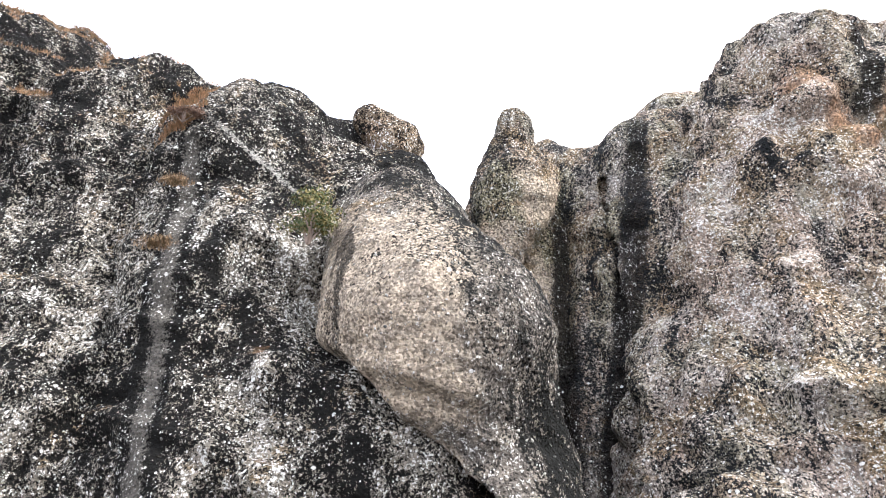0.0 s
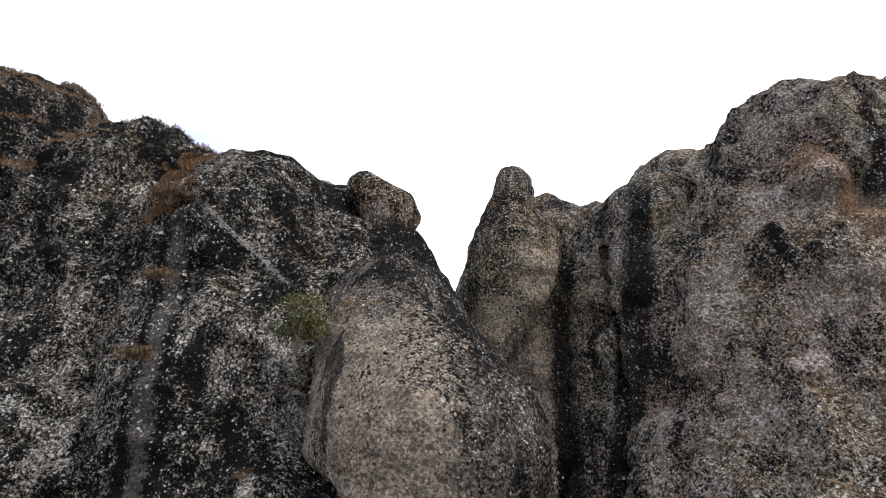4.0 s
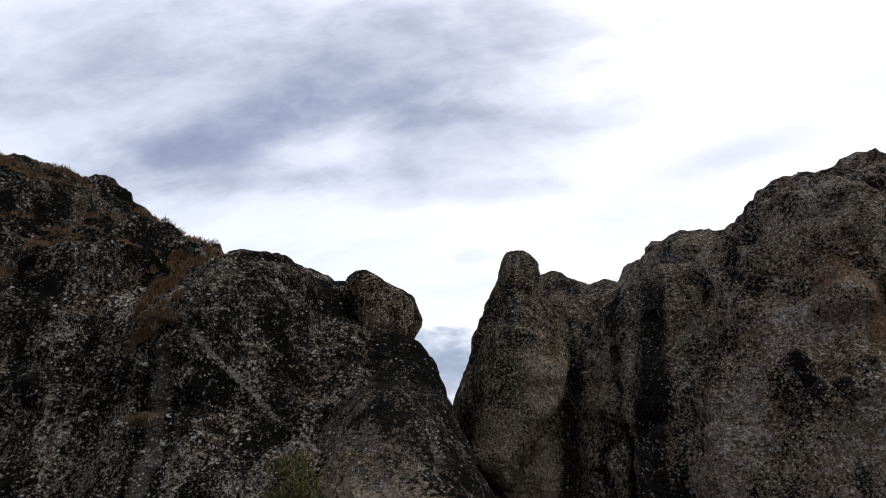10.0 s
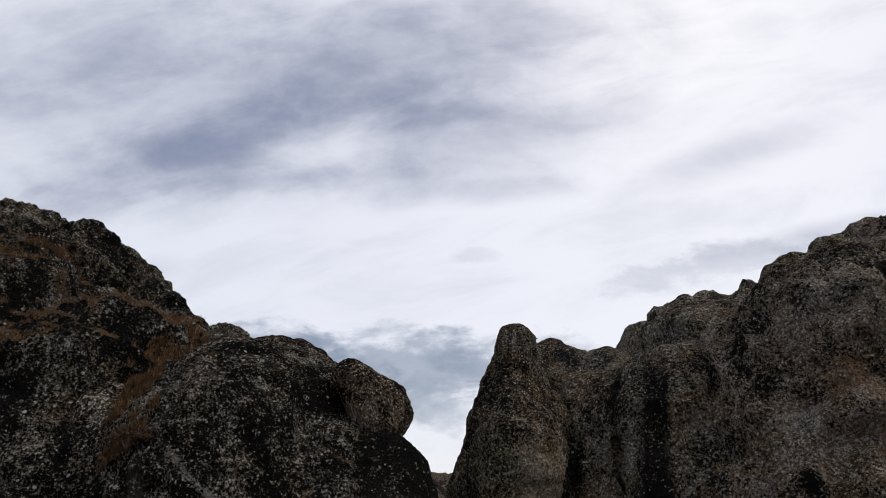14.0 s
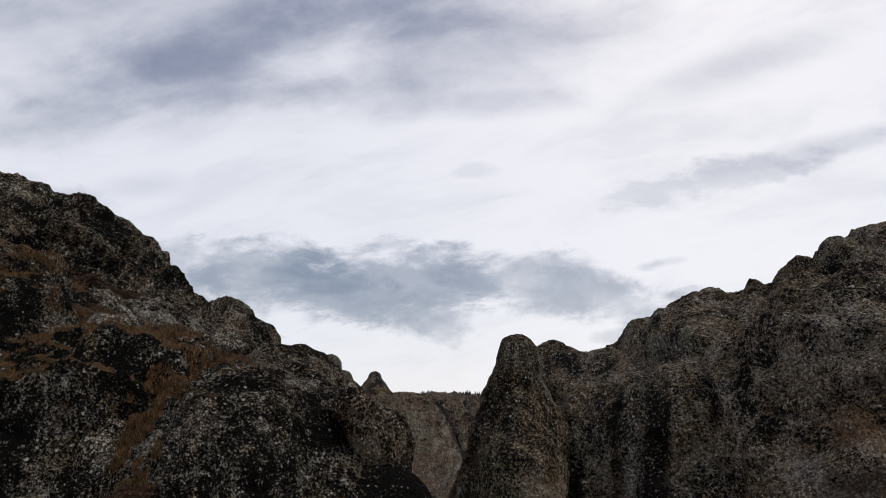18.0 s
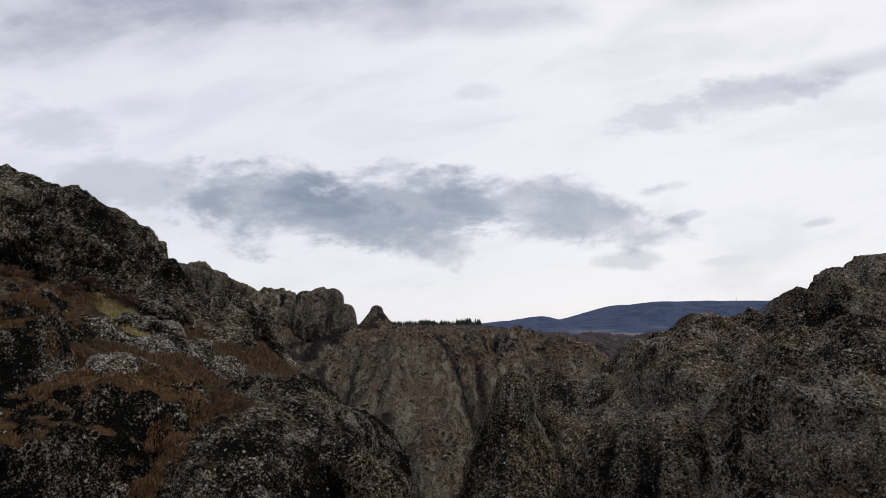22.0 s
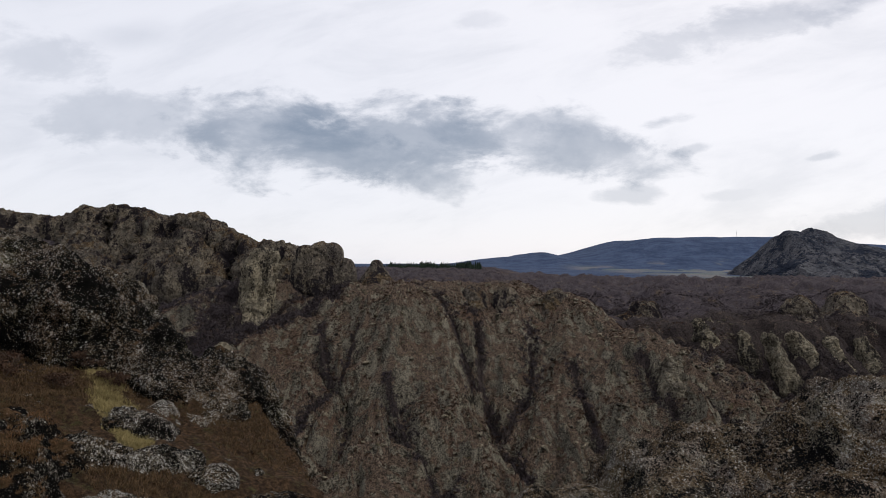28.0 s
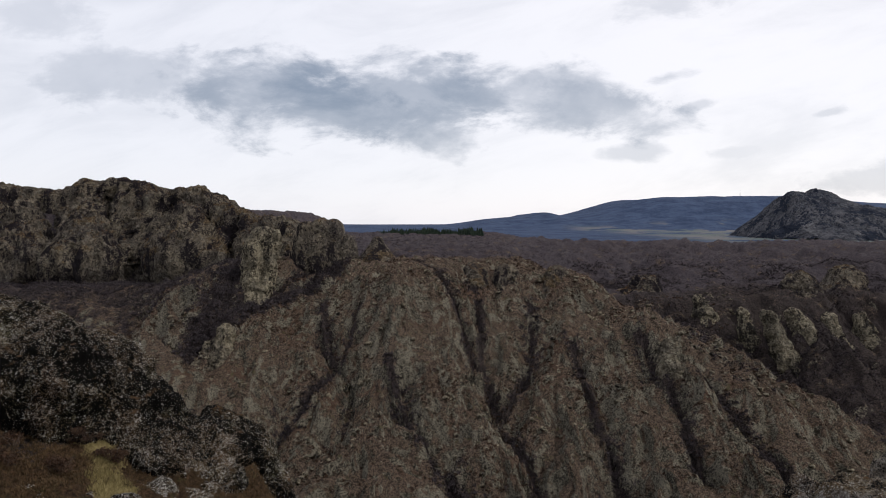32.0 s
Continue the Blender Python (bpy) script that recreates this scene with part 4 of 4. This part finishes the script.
# ---- crags across the ravine ----
def far_crag(cones, low, high, seed, label, k=2.0, cell=2.8, rough=1.2, flute=2.4, material=far_rock, grain=5.0):
    ob = rock("rock_outcrop", lumps(cones, k), low, high, cell * 1.35, 2, rough, material, seed, flute, grain)
    return tagged(ob, label, "rock outcrop", "outcrops across the ravine")


# the long ridge: line of its crest
CREST = np.array([(-365.0, 455.0, 76.0), (-323.7, 458.0, 90.3), (-307.2, 458.0, 89.0), (-281.3, 458.0, 84.5), (-266.7, 458.0, 91.4), (-259.6, 458.0, 95.1), (-252.7, 458.0, 91.4), (-242.0, 458.0, 92.6), (-230.0, 458.0, 93.8), (-215.5, 455.0, 90.0), (-192.5, 445.0, 83.8), (-183.5, 440.0, 84.8), (-170.4, 430.0, 87.4), (-159.7, 425.0, 85.2), (-152.6, 420.0, 78.2), (-130.5, 405.0, 70.5), (-115.9, 395.0, 66.4), (-99.1, 385.0, 66.4), (-91.0, 380.0, 64.3), (-78.0, 372.0, 48.0), (-60.0, 365.0, 38.0)])


def ridge(p):
    x, y, z = p.T
    yc, zc = np.interp(x, CREST[:, 0], CREST[:, 1]), np.interp(x, CREST[:, 0], CREST[:, 2])
    ribs = 11 * fbm(flat(x, 0 * x, 0.045), 2, 71, 0.5, True) + 5 * fbm(np.stack([x * 0.13, 0 * x, z * 0.02], 1), 3, 72, 0.5, True)
    d = yc - y + ribs * rise(yc - y, 0, 14) - 6
    top = zc - 0.5 * np.clip(d, 0, 8) - 1.5 * np.maximum(d - 8, 0) + 0.15 * np.minimum(d + 6, 0)
    return (z - top) * 0.5


buttresses = [(-273.2, 408.0, 35.7, 22.0, -292.8, 438.0, 71.1, 9.0), (-227.4, 402.0, 33.3, 27.0, -248.6, 436.0, 72.0, 8.0), (-162.0, 398.0, 40.0, 26.0, -169.7, 428.0, 74.3, 8.0), (-208.8, 412.0, 35.5, 16.0, -221.9, 440.0, 74.9, 8.0), (-139.4, 385.0, 37.3, 14.0, -139.4, 398.0, 53.7, 7.0), (-175.7, 394.0, 39.5, 8.0, -173.8, 402.0, 53.1, 4.0), (-115.1, 380.0, 47.9, 10.0, -115.7, 388.0, 52.8, 7.0)]
clefts = [(-248, 404, 34, 8, -268, 442, 76, 4), (-197, 404, 36, 7, -204, 440, 72, 4), (-180, 410, 47, 4, -186, 436, 76, 3), (-221, 415, 46, 4, -238, 444, 81, 3), (-127, 384, 41, 6, -129, 398, 63, 3)]
long_ridge = tagged(rock("rock_ridge", carved(ridge, clefts, 1.5), (-372, 356, 18), (-52, 492, 108), 3.6, 2, 1.0, far_rock, 61, 2.2, 4.0),
       "long grey-brown crag ridge with fluted buttresses and dark clefts", "rock ridge")
for k, b in enumerate(buttresses):
    low, high = np.minimum(b[:3], b[4:7]) - 1.3 * max(b[3], b[7]) - 3, np.maximum(b[:3], b[4:7]) + 1.3 * max(b[3], b[7]) + 3
    low[2] = max(low[2], 20)
    rock("buttress", carved(lumps([b], 1.0), clefts, 1.5), low, high, 3.5, 2, 1.0, far_rock, 90 + k, 2.4, 4.0).parent = long_ridge
far_crag([(-99, 301, 10, 6.5, -91, 312, 56.8, 3.8), (-92, 306, 20, 5.2, -86, 314, 56.0, 3.4)], (-115, 280, 5), (-60, 345, 75), 65, "leaning pale rock fin rising from scrub", 1.0, 1.8, 1.3, 1.3, fin_rock, 3.0)
far_crag([(-79, 343, 18, 11, -75.5, 348, 58.8, 6.0), (-69, 342, 18, 10, -68, 347, 59.0, 7.0), (-61, 344, 18, 10, -61.5, 348, 59.4, 6.0), (-53, 343, 30, 9, -54, 347, 52, 5.0)], (-102, 322, 15), (-36, 378, 78), 66, "blocky flat-topped rock tower with upright grooves", 0.8, 1.6, 0.8, 0.5)
far_crag([(-36.5, 343, 38, 15, -36.6, 344, 52.8, 3.4)], (-58, 322, 20), (-16, 364, 70), 67, "small pointed rust-stained rock", 1.0, 1.6, 0.5, 0.3)
for n, fin in enumerate([(135, 316, 7, 6.8, 129, 321, 24.8, 2.8), (148, 298, -5, 5.3, 143, 303, 19.6, 2.2), (160, 287, -8, 6.5, 150, 292, 19.9, 2.7), (174, 295, 2, 6.9, 166, 300, 19.5, 2.8), (184, 298, 3, 8.2, 185, 303, 15.4, 3.4), (208, 306, -2, 8.4, 205, 311, 15.4, 3.4), (90, 244, 1, 8.2, 90, 249, 15.7, 3.3), (-94, 260, -2, 6.0, -93, 266, 17.6, 2.6), (-102, 258, -3, 5.0, -100, 266, 11.6, 2.2), (-88, 257, -4, 5.0, -85, 266, 9.6, 2.2)]):
    low, high = np.minimum(fin[:3], fin[4:7]) - 1.3 * fin[3] - 2, np.maximum(fin[:3], fin[4:7]) + 1.3 * fin[3] + 2
    far_crag([fin], low, high, 70 + n, "leaning pale rock fin among dark scrub", 1.0, 1.3, 1.0, 1.0, fin_rock, 2.6)
for n, dome in enumerate([(114, 369, 13, 17.5, 118, 371, 22.4, 10.5), (188, 333, 15, 14.4, 188, 335, 27.7, 8.6), (226, 362, 16, 15.6, 231, 364, 29.4, 9.4)]):
    low, high = np.minimum(dome[:3], dome[4:7]) - 1.3 * dome[3] - 2, np.maximum(dome[:3], dome[4:7]) + 1.3 * dome[3] + 2
    far_crag([dome], low, high, 84 + n, "rounded grey rock knoll in leafless scrub", 1.0, 2.2, 1.0, 1.6)
far_crag([(14, 314, 24, 10, 14, 319, 36.2, 6), (32, 314, 24, 10, 32, 319, 36.2, 6), (56, 314, 24, 10, 56, 319, 36.2, 6)], (-10, 292, 12), (85, 340, 56), 81, "long blocky rock band along the brow", 2.0, 2.0, 1.0, 1.0)


def peak(p):
    x, y, z = p.T
    side = np.where(x < 912, 1.12 * (912 - x), 0.36 * np.maximum(x - 968, 0))
    top = 146 - np.hypot(side, (y - 1680) * 0.5) + 7 * (fbm(flat(x, y, 0.014), 4, 45, 0.6, True) - 0.4)
    return (z - top) * 0.6


tagged(rock("mountain", peak, (735, 1400, 18), (1350, 1860, 178), 10.0, 2, 1.6, hazy_peak_rock, 95, 1.8, 12.0),
       "steep rocky mountain with ribbed flanks, tinted blue-grey with haze", "mountain")


def boulders(count, seed):
    """Weathered stone humps along the ribs of the slope, in one mesh."""
    rng = np.random.default_rng(seed)
    x, y = rng.uniform(-140, 150, count), rng.uniform(195, 345, count)
    keep = (height(x, y, True) + 3 * value_noise(flat(x, y, 0.05), 66) > 0.8) & (course(x, y)[0] > 5) & (thicket(x, y) > 9)
    x, y = x[keep], y[keep]
    m = len(x)
    u, v = np.meshgrid(np.linspace(0, math.tau, 9)[:-1], np.linspace(0.25, 2.4, 6), indexing="ij")
    ball = np.stack([np.cos(u) * np.sin(v), np.sin(u) * np.sin(v), np.cos(v)], -1).reshape(-1, 3)
    size = 0.35 + 1.1 * rng.random(m) ** 3
    verts = ball[None] * (size[:, None] * np.stack([rng.uniform(0.6, 1.1, m), rng.uniform(0.9, 1.9, m), rng.uniform(0.35, 0.7, m)], 1))[:, None]
    verts = verts * (1 + 0.5 * value_noise((verts / size[:, None, None] * 1.6 + 31.0 * np.arange(m)[:, None, None]).reshape(-1, 3), 67).reshape(m, -1, 1))
    verts = verts + np.stack([x, y, height(x, y)], 1)[:, None]
    i, j = np.meshgrid(np.arange(8), np.arange(5), indexing="ij")
    ring = np.stack([i * 6 + j, (i + 1) % 8 * 6 + j, (i + 1) % 8 * 6 + j + 1, i * 6 + j + 1], -1).reshape(-1, 4)[:, ::-1]
    faces = (ring[None] + 48 * np.arange(m)[:, None, None]).reshape(-1, 4)
    return fill("slope_stones", verts.reshape(-1, 3), faces, fin_rock)


tagged(boulders(3200, 68), "pale weathered stones scattered over the slope", "stones", kind="stuff")


# ---- plants ----
def leaf_cloud(points, size, rng, thin=0.35):
    """Small bent leaves or twigs, two triangles each, round the given points."""
    n = len(points)
    a = rng.normal(0, 1, (n, 3))
    a /= np.linalg.norm(a, axis=1)[:, None]
    b = np.cross(a, rng.normal(0, 1, (n, 3)))
    b /= np.linalg.norm(b, axis=1)[:, None]
    size = np.broadcast_to(size, n)[:, None] * rng.uniform(0.6, 1.4, (n, 1))
    quad = np.stack([points - a * size, points + b * size * thin, points + a * size, points - b * size * thin], 1)
    return quad.reshape(-1, 3), np.arange(4 * n).reshape(-1, 4)


def rod(points, radii, sides=6):
    """A bent tapered stem."""
    points, verts = np.array(points, float), []
    for p, r in zip(points, radii):
        for k in range(sides):
            verts.append(p + r * np.array((math.cos(k * math.tau / sides), math.sin(k * math.tau / sides), 0)))
    faces = [(i * sides + k, i * sides + (k + 1) % sides, (i + 1) * sides + (k + 1) % sides, (i + 1) * sides + k) for i in range(len(points) - 1) for k in range(sides)]
    return np.array(verts), np.array(faces)


def thing(name, x, y, z, label, category, group=""):
    ob = tagged(new(name), label, category, group)
    ob.location = (x, y, z)
    return ob


def bush(name, x, y, z, wide, tall, leaf, material, clumps, leaves, seed, label, category, group=""):
    """Crooked stems and a ragged crown of small leaves in clumps with gaps."""
    rng = np.random.default_rng(seed)
    ob = thing(name, x, y, z, label, category, group)
    heads = []
    for k in range(6):
        top = np.array((rng.uniform(-0.38, 0.38) * wide, rng.uniform(-0.25, 0.25) * wide, tall * rng.uniform(0.45, 0.85)))
        mid = top * (0.6, 0.6, 0.4) + rng.normal(0, 0.05 * wide, 3)
        fill("stem" if k else "trunk", *rod([(0, 0, -0.2), mid, top], (0.03 * wide, 0.018 * wide, 0.006 * wide)), bark_mat, ob)
        heads.append(top)
    for c in range(clumps):
        at = np.array((rng.uniform(-0.5, 0.5) * wide, rng.uniform(-0.35, 0.35) * wide, 0)) + (0, 0, tall * rng.uniform(0.2, 0.9))
        at[:2] *= 1.15 - 0.6 * at[2] / tall
        pts = at + rng.normal(0, 1, (leaves, 3)) * np.array((0.11 * wide, 0.1 * wide, 0.08 * tall))
        fill("crown", *leaf_cloud(pts, leaf, rng), material, ob)
    return ob


bush("juniper", -4.75, 20.9, 27.9, 2.0, 1.8, 0.07, leaf_mat, 18, 150, 5, "olive green juniper bush rooted in a rock cleft", "shrub")
bush("heather", -11.0, 23.9, 34.5, 1.3, 0.6, 0.05, rust_mat, 8, 200, 6, "rust red low bush on a rock ledge", "shrub")
for n, (bx, by) in enumerate([(-272, 452), (-281, 452), (-293, 455), (-300, 452)]):
    bush("bare_tree", bx, by, height(np.array([bx * 1.0]), np.array([by * 1.0]))[0] - 1, 5.0, 6.0 - n % 2 * 2, 0.3, twig_mat, 7, 60, 20 + n, "leafless round-crowned tree on the ridge", "tree", "bare trees on the ridge")


def scatter(count, x0, x1, y0, y1, dense, rng):
    x, y = rng.uniform(x0, x1, count), rng.uniform(y0, y1, count)
    keep = rng.random(count) < dense(x, y)
    x, y = x[keep], y[keep]
    return np.stack([x, y, height(x, y)], 1)


def scrub(name, at, wide, tall, twigs, material, seed, label, thin=0.28):
    """Many leafless bushes: twigs fanned out from each foot, in one mesh."""
    rng = np.random.default_rng(seed)
    n = len(at)
    size = 0.5 + 0.95 * rng.random(n) ** 2
    pts = np.repeat(at, twigs, 0)
    s = np.repeat(size, twigs)
    r = rng.normal(0, 1, (len(pts), 3))
    r /= np.linalg.norm(r, axis=1)[:, None]
    r *= rng.random((len(pts), 1)) ** 0.4
    pts = pts + np.stack([r[:, 0] * wide * s, r[:, 1] * wide * s, (np.abs(r[:, 2]) * 0.9 + 0.1) * tall * s], 1)
    v, f = leaf_cloud(pts, 0.34 * wide, rng, thin)
    return tagged(fill(name, v, f, material, smooth=False), label, "scrub", kind="stuff")


rng = np.random.default_rng(77)
lumpy = lambda x, y, s, seed: value_noise(flat(x, y, s), seed)
gullies = scatter(42000, -150, 150, 195, 345, lambda x, y: np.clip(np.maximum(0.7 - course(x, y)[0] / 7, -0.15 - 0.16 * height(x, y, True)) + 0.4 * lumpy(x, y, 0.05, 91), 0, 1) * 0.65, rng)
scrub("gully_scrub", gullies, 1.4, 1.8, 20, twig_mat, 1, "dark leafless bushes filling the gullies")
hollow = scatter(16000, -330, -100, 290, 415, lambda x, y: np.clip(0.75 + 0.6 * lumpy(x, y, 0.04, 92), 0, 1) * 0.5 * (x < -105 - 0.2 * (y - 300)), rng)
beside = scatter(9000, -125, -45, 255, 345, lambda x, y: np.clip(1.1 - thicket(x, y) / 9, 0, 1) * 0.7, rng)
scrub("thicket_scrub", beside, 1.7, 2.2, 20, twig_mat, 7, "dense purple-brown leafless thicket beside the rock fin")
scrub("hollow_scrub", hollow, 1.9, 2.6, 18, twig_mat, 2, "dense purple-brown leafless thicket below the crags")
rightward = scatter(34000, 100, 420, 225, 520, lambda x, y: np.clip(0.25 + 0.9 * lumpy(x, y, 0.035, 93), 0, 1) * 0.55, rng)
scrub("slope_scrub", rightward, 1.8, 2.4, 13, twig_mat, 3, "dark leafless bushes among rock fins", 0.36)
brow = scatter(30000, -200, 520, 345, 920, lambda x, y: np.clip(0.35 + 0.7 * lumpy(x, y, 0.02, 94), 0, 1) * 0.5, rng)
scrub("plateau_scrub", brow, 1.5, 1.4, 8, twig_mat, 4, "brown leafless scrub covering the plateau")
low = scatter(13000, -150, 140, 190, 345, lambda x, y: np.clip(0.3 + 0.7 * lumpy(x, y, 0.05, 95), 0, 1) * 0.8, rng)
scrub("low_scrub", low, 0.8, 0.75, 18, rust_mat, 5, "low rust-brown tussocks on the stony slope", 0.7)

for n, (bx, by, bw) in enumerate([(-27, 45, 2.4), (-29.5, 43, 2.0), (-24.5, 47.5, 2.2), (-31, 46, 2.6), (-27.5, 49, 2.2), (-33, 42.5, 2.0), (-22.5, 51, 1.8)]):
    bush("bare_bush", bx, by, height(np.array([bx * 1.0]), np.array([by * 1.0]))[0] - 0.1, bw, 1.3, 0.11, rust_mat, 9, 130, 60 + n, "dark leafless bush on the grassy slope", "shrub", "bare bushes on the shoulder")

# dry grass on the near shoulders
near_left = scatter(60000, -34, -4, 28, 57, lambda x, y: np.clip(0.25 + 0.9 * lumpy(x, y, 0.22, 96), 0, 1) * 0.55, rng)
near_right = scatter(12000, 7, 34, 34, 47, lambda x, y: np.clip(-0.3 + 0.9 * lumpy(x, y, 0.22, 97), 0, 1) * 0.5, rng)


def grass(name, at, tall, blades, seed, label, material=None):
    rng = np.random.default_rng(seed)
    base = np.repeat(at, blades, 0) + rng.normal(0, 0.06, (len(at) * blades, 3)) * (1, 1, 0.2)
    lean = rng.normal(0, 0.5, base.shape) * (1, 1, 0)
    high = tall * rng.uniform(0.5, 1.3, (len(base), 1))
    side = np.cross(lean + 1e-3, (0, 0, 1.0))
    side = 0.02 * side / np.linalg.norm(side, axis=1)[:, None]
    tip = base + high * (lean + (0, 0, 1))
    v = np.stack([base - side, base + side, tip], 1).reshape(-1, 3)
    return tagged(fill(name, v, np.arange(len(v)).reshape(-1, 3), material or straw_mat, smooth=False), label, "grass", kind="stuff")


grass("dry_grass", near_left, 0.28, 8, 8, "short straw-coloured and reddish dry grass")
yellow = scatter(30000, -29.2, -16.0, 36.8, 52.1, lambda x, y: np.clip(1.2 - strip(x, y) / 1.1 + 0.5 * lumpy(x, y, 0.6, 99), 0, 1), rng)
grass("straw_grass", yellow, 0.3, 6, 10, "pale yellow straw grass in a strip on the slope", yellow_mat)
grass("sparse_grass", near_right, 0.2, 6, 9, "sparse dry grass between rocks")


def tuft(x, y, z, wide, seed, label):
    """A cushion of dry blades on a ledge."""
    rng = np.random.default_rng(seed)
    at = np.array((x, y, z)) + rng.normal(0, 1, (170, 3)) * np.array((wide * 0.24, 0.14, 0.09))
    ob = grass("grass_cushion", at, 0.14, 5, seed, label)
    return ob


tuft(-10.3, 22.6, 30.9, 0.9, 51, "tawny grass cushion on a small ledge")
tuft(-9.6, 20.6, 27.6, 1.0, 52, "brown grass cushion in a rock runnel")
tuft(-11.3, 24.6, 35.0, 1.2, 53, "reddish grass cushion below the rim")


def ledge_grass(spots, masses, reach, count, seed):
    """Roots for grass on the faces of rocks, round the given places."""
    rng = np.random.default_rng(seed)
    roots = []
    for ob in masses:
        co = np.empty(len(ob.data.vertices) * 3, np.float32)
        ob.data.vertices.foreach_get("co", co)
        co = co.reshape(-1, 3).astype(float)
        near = np.min([np.linalg.norm((co - s) * (1, 0.7, 0.7), axis=1) for s in spots], 0)
        roots.append(co[near < reach * (1 + 0.5 * fbm(co * 1.3, 2, seed))])
    roots = np.concatenate(roots)
    return roots[rng.integers(0, len(roots), count)] + rng.normal(0, 0.05, (count, 3))


grass("runnel_grass", ledge_grass([(-21.2, 32.0, 45.3), (-19.0, 31.1, 43.2), (-18.0, 31.5, 42.0), (-17.6, 32.9, 42.1), (-13.9, 32.9, 41.1), (-12.6, 28.5, 39.1), (-12.9, 27.3, 38.2), (-11.6, 28.9, 38.2), (-12.1, 27.3, 37.1), (-12.3, 26.6, 35.9), (-11.2, 25.2, 34.9), (-11.6, 25.3, 34.1), (-11.9, 30.9, 39.2)], (left_mass, wall_mass), 0.75, 4500, 57), 0.2, 6, 58, "tawny and rust-red grass growing down a rocky runnel", tawny_mat)


def turf(ob, low, count, seed):
    """Roots for grass on the flat upper faces of a rock."""
    n = len(ob.data.vertices)
    co, up = np.empty(n * 3, np.float32), np.empty(n * 3, np.float32)
    ob.data.vertices.foreach_get("co", co)
    ob.data.vertices.foreach_get("normal", up)
    co, up = co.reshape(-1, 3).astype(float), up.reshape(-1, 3)
    roots = co[(up[:, 2] > 0.70) & (co[:, 2] > low) & (fbm(co * 0.5, 3, seed) > -0.15)]
    rng = np.random.default_rng(seed)
    return roots[rng.integers(0, len(roots), count)] + rng.normal(0, 0.07, (count, 3))


grass("rim_grass", turf(left_mass, 36.0, 9000, 63), 0.2, 6, 64, "tawny dry grass on the flat top of the buttress", tawny_mat)
bush("bare_bush", -11.3, 33.0, 40.2, 0.9, 0.8, 0.05, twig_mat, 4, 60, 59, "small leafless bush on the rock skyline", "shrub")


# ---- wood and mast on the skyline ----
def conifers():
    rng = np.random.default_rng(31)
    at = scatter(4200, -100, 46, 780, 960, lambda x, y: np.clip(0.9 + 0.5 * lumpy(x, y, 0.03, 98), 0, 1) * 0.9 * (np.abs(y - 838 + 0.72 * x) < 26), rng)
    verts, faces, base = [], [], 0
    for p in at:
        tall = rng.uniform(4.5, 10.5) * (0.5 + 0.5 * min(max((p[0] + 95) / 45, 0), 1)) * (0.8 + 0.45 * value_noise(p[None] * 0.05, 36)[0])
        for k in range(4):
            low, top, r = tall * (0.12 + 0.2 * k), tall * (0.48 + 0.18 * k), tall * (0.2 - 0.042 * k)
            a = rng.uniform(0, 6.28)
            for j in range(7):
                q = r * rng.uniform(0.6, 1.2)
                verts.append(p + (q * math.cos(a + j * 0.898), q * math.sin(a + j * 0.898), low * rng.uniform(0.85, 1.05)))
            verts.append(p + (0, 0, min(top, tall)))
            faces += [(base + j, base + (j + 1) % 7, base + 7) for j in range(7)]
            base += 8
    return fill("conifer_wood", np.array(verts), np.array(faces), pine_mat, smooth=False)


tagged(conifers(), "dark green conifer wood along the far brow", "wood", kind="stuff")
mast = thing("radio_mast", 1745, 3800, height(np.array([1745.0]), np.array([3800.0]))[0] - 1, "thin grey lattice mast on the far hill", "mast")
for dx, dy in ((-2, -2), (2, -2), (0, 2.5)):
    fill("leg", *rod([(dx, dy, 0), (dx * 0.3, dy * 0.3, 34)], (0.6, 0.35), 4), steel_mat, mast)
fill("antenna", *rod([(0, 0, 32), (0, 0, 44)], (0.5, 0.25), 4), steel_mat, mast)
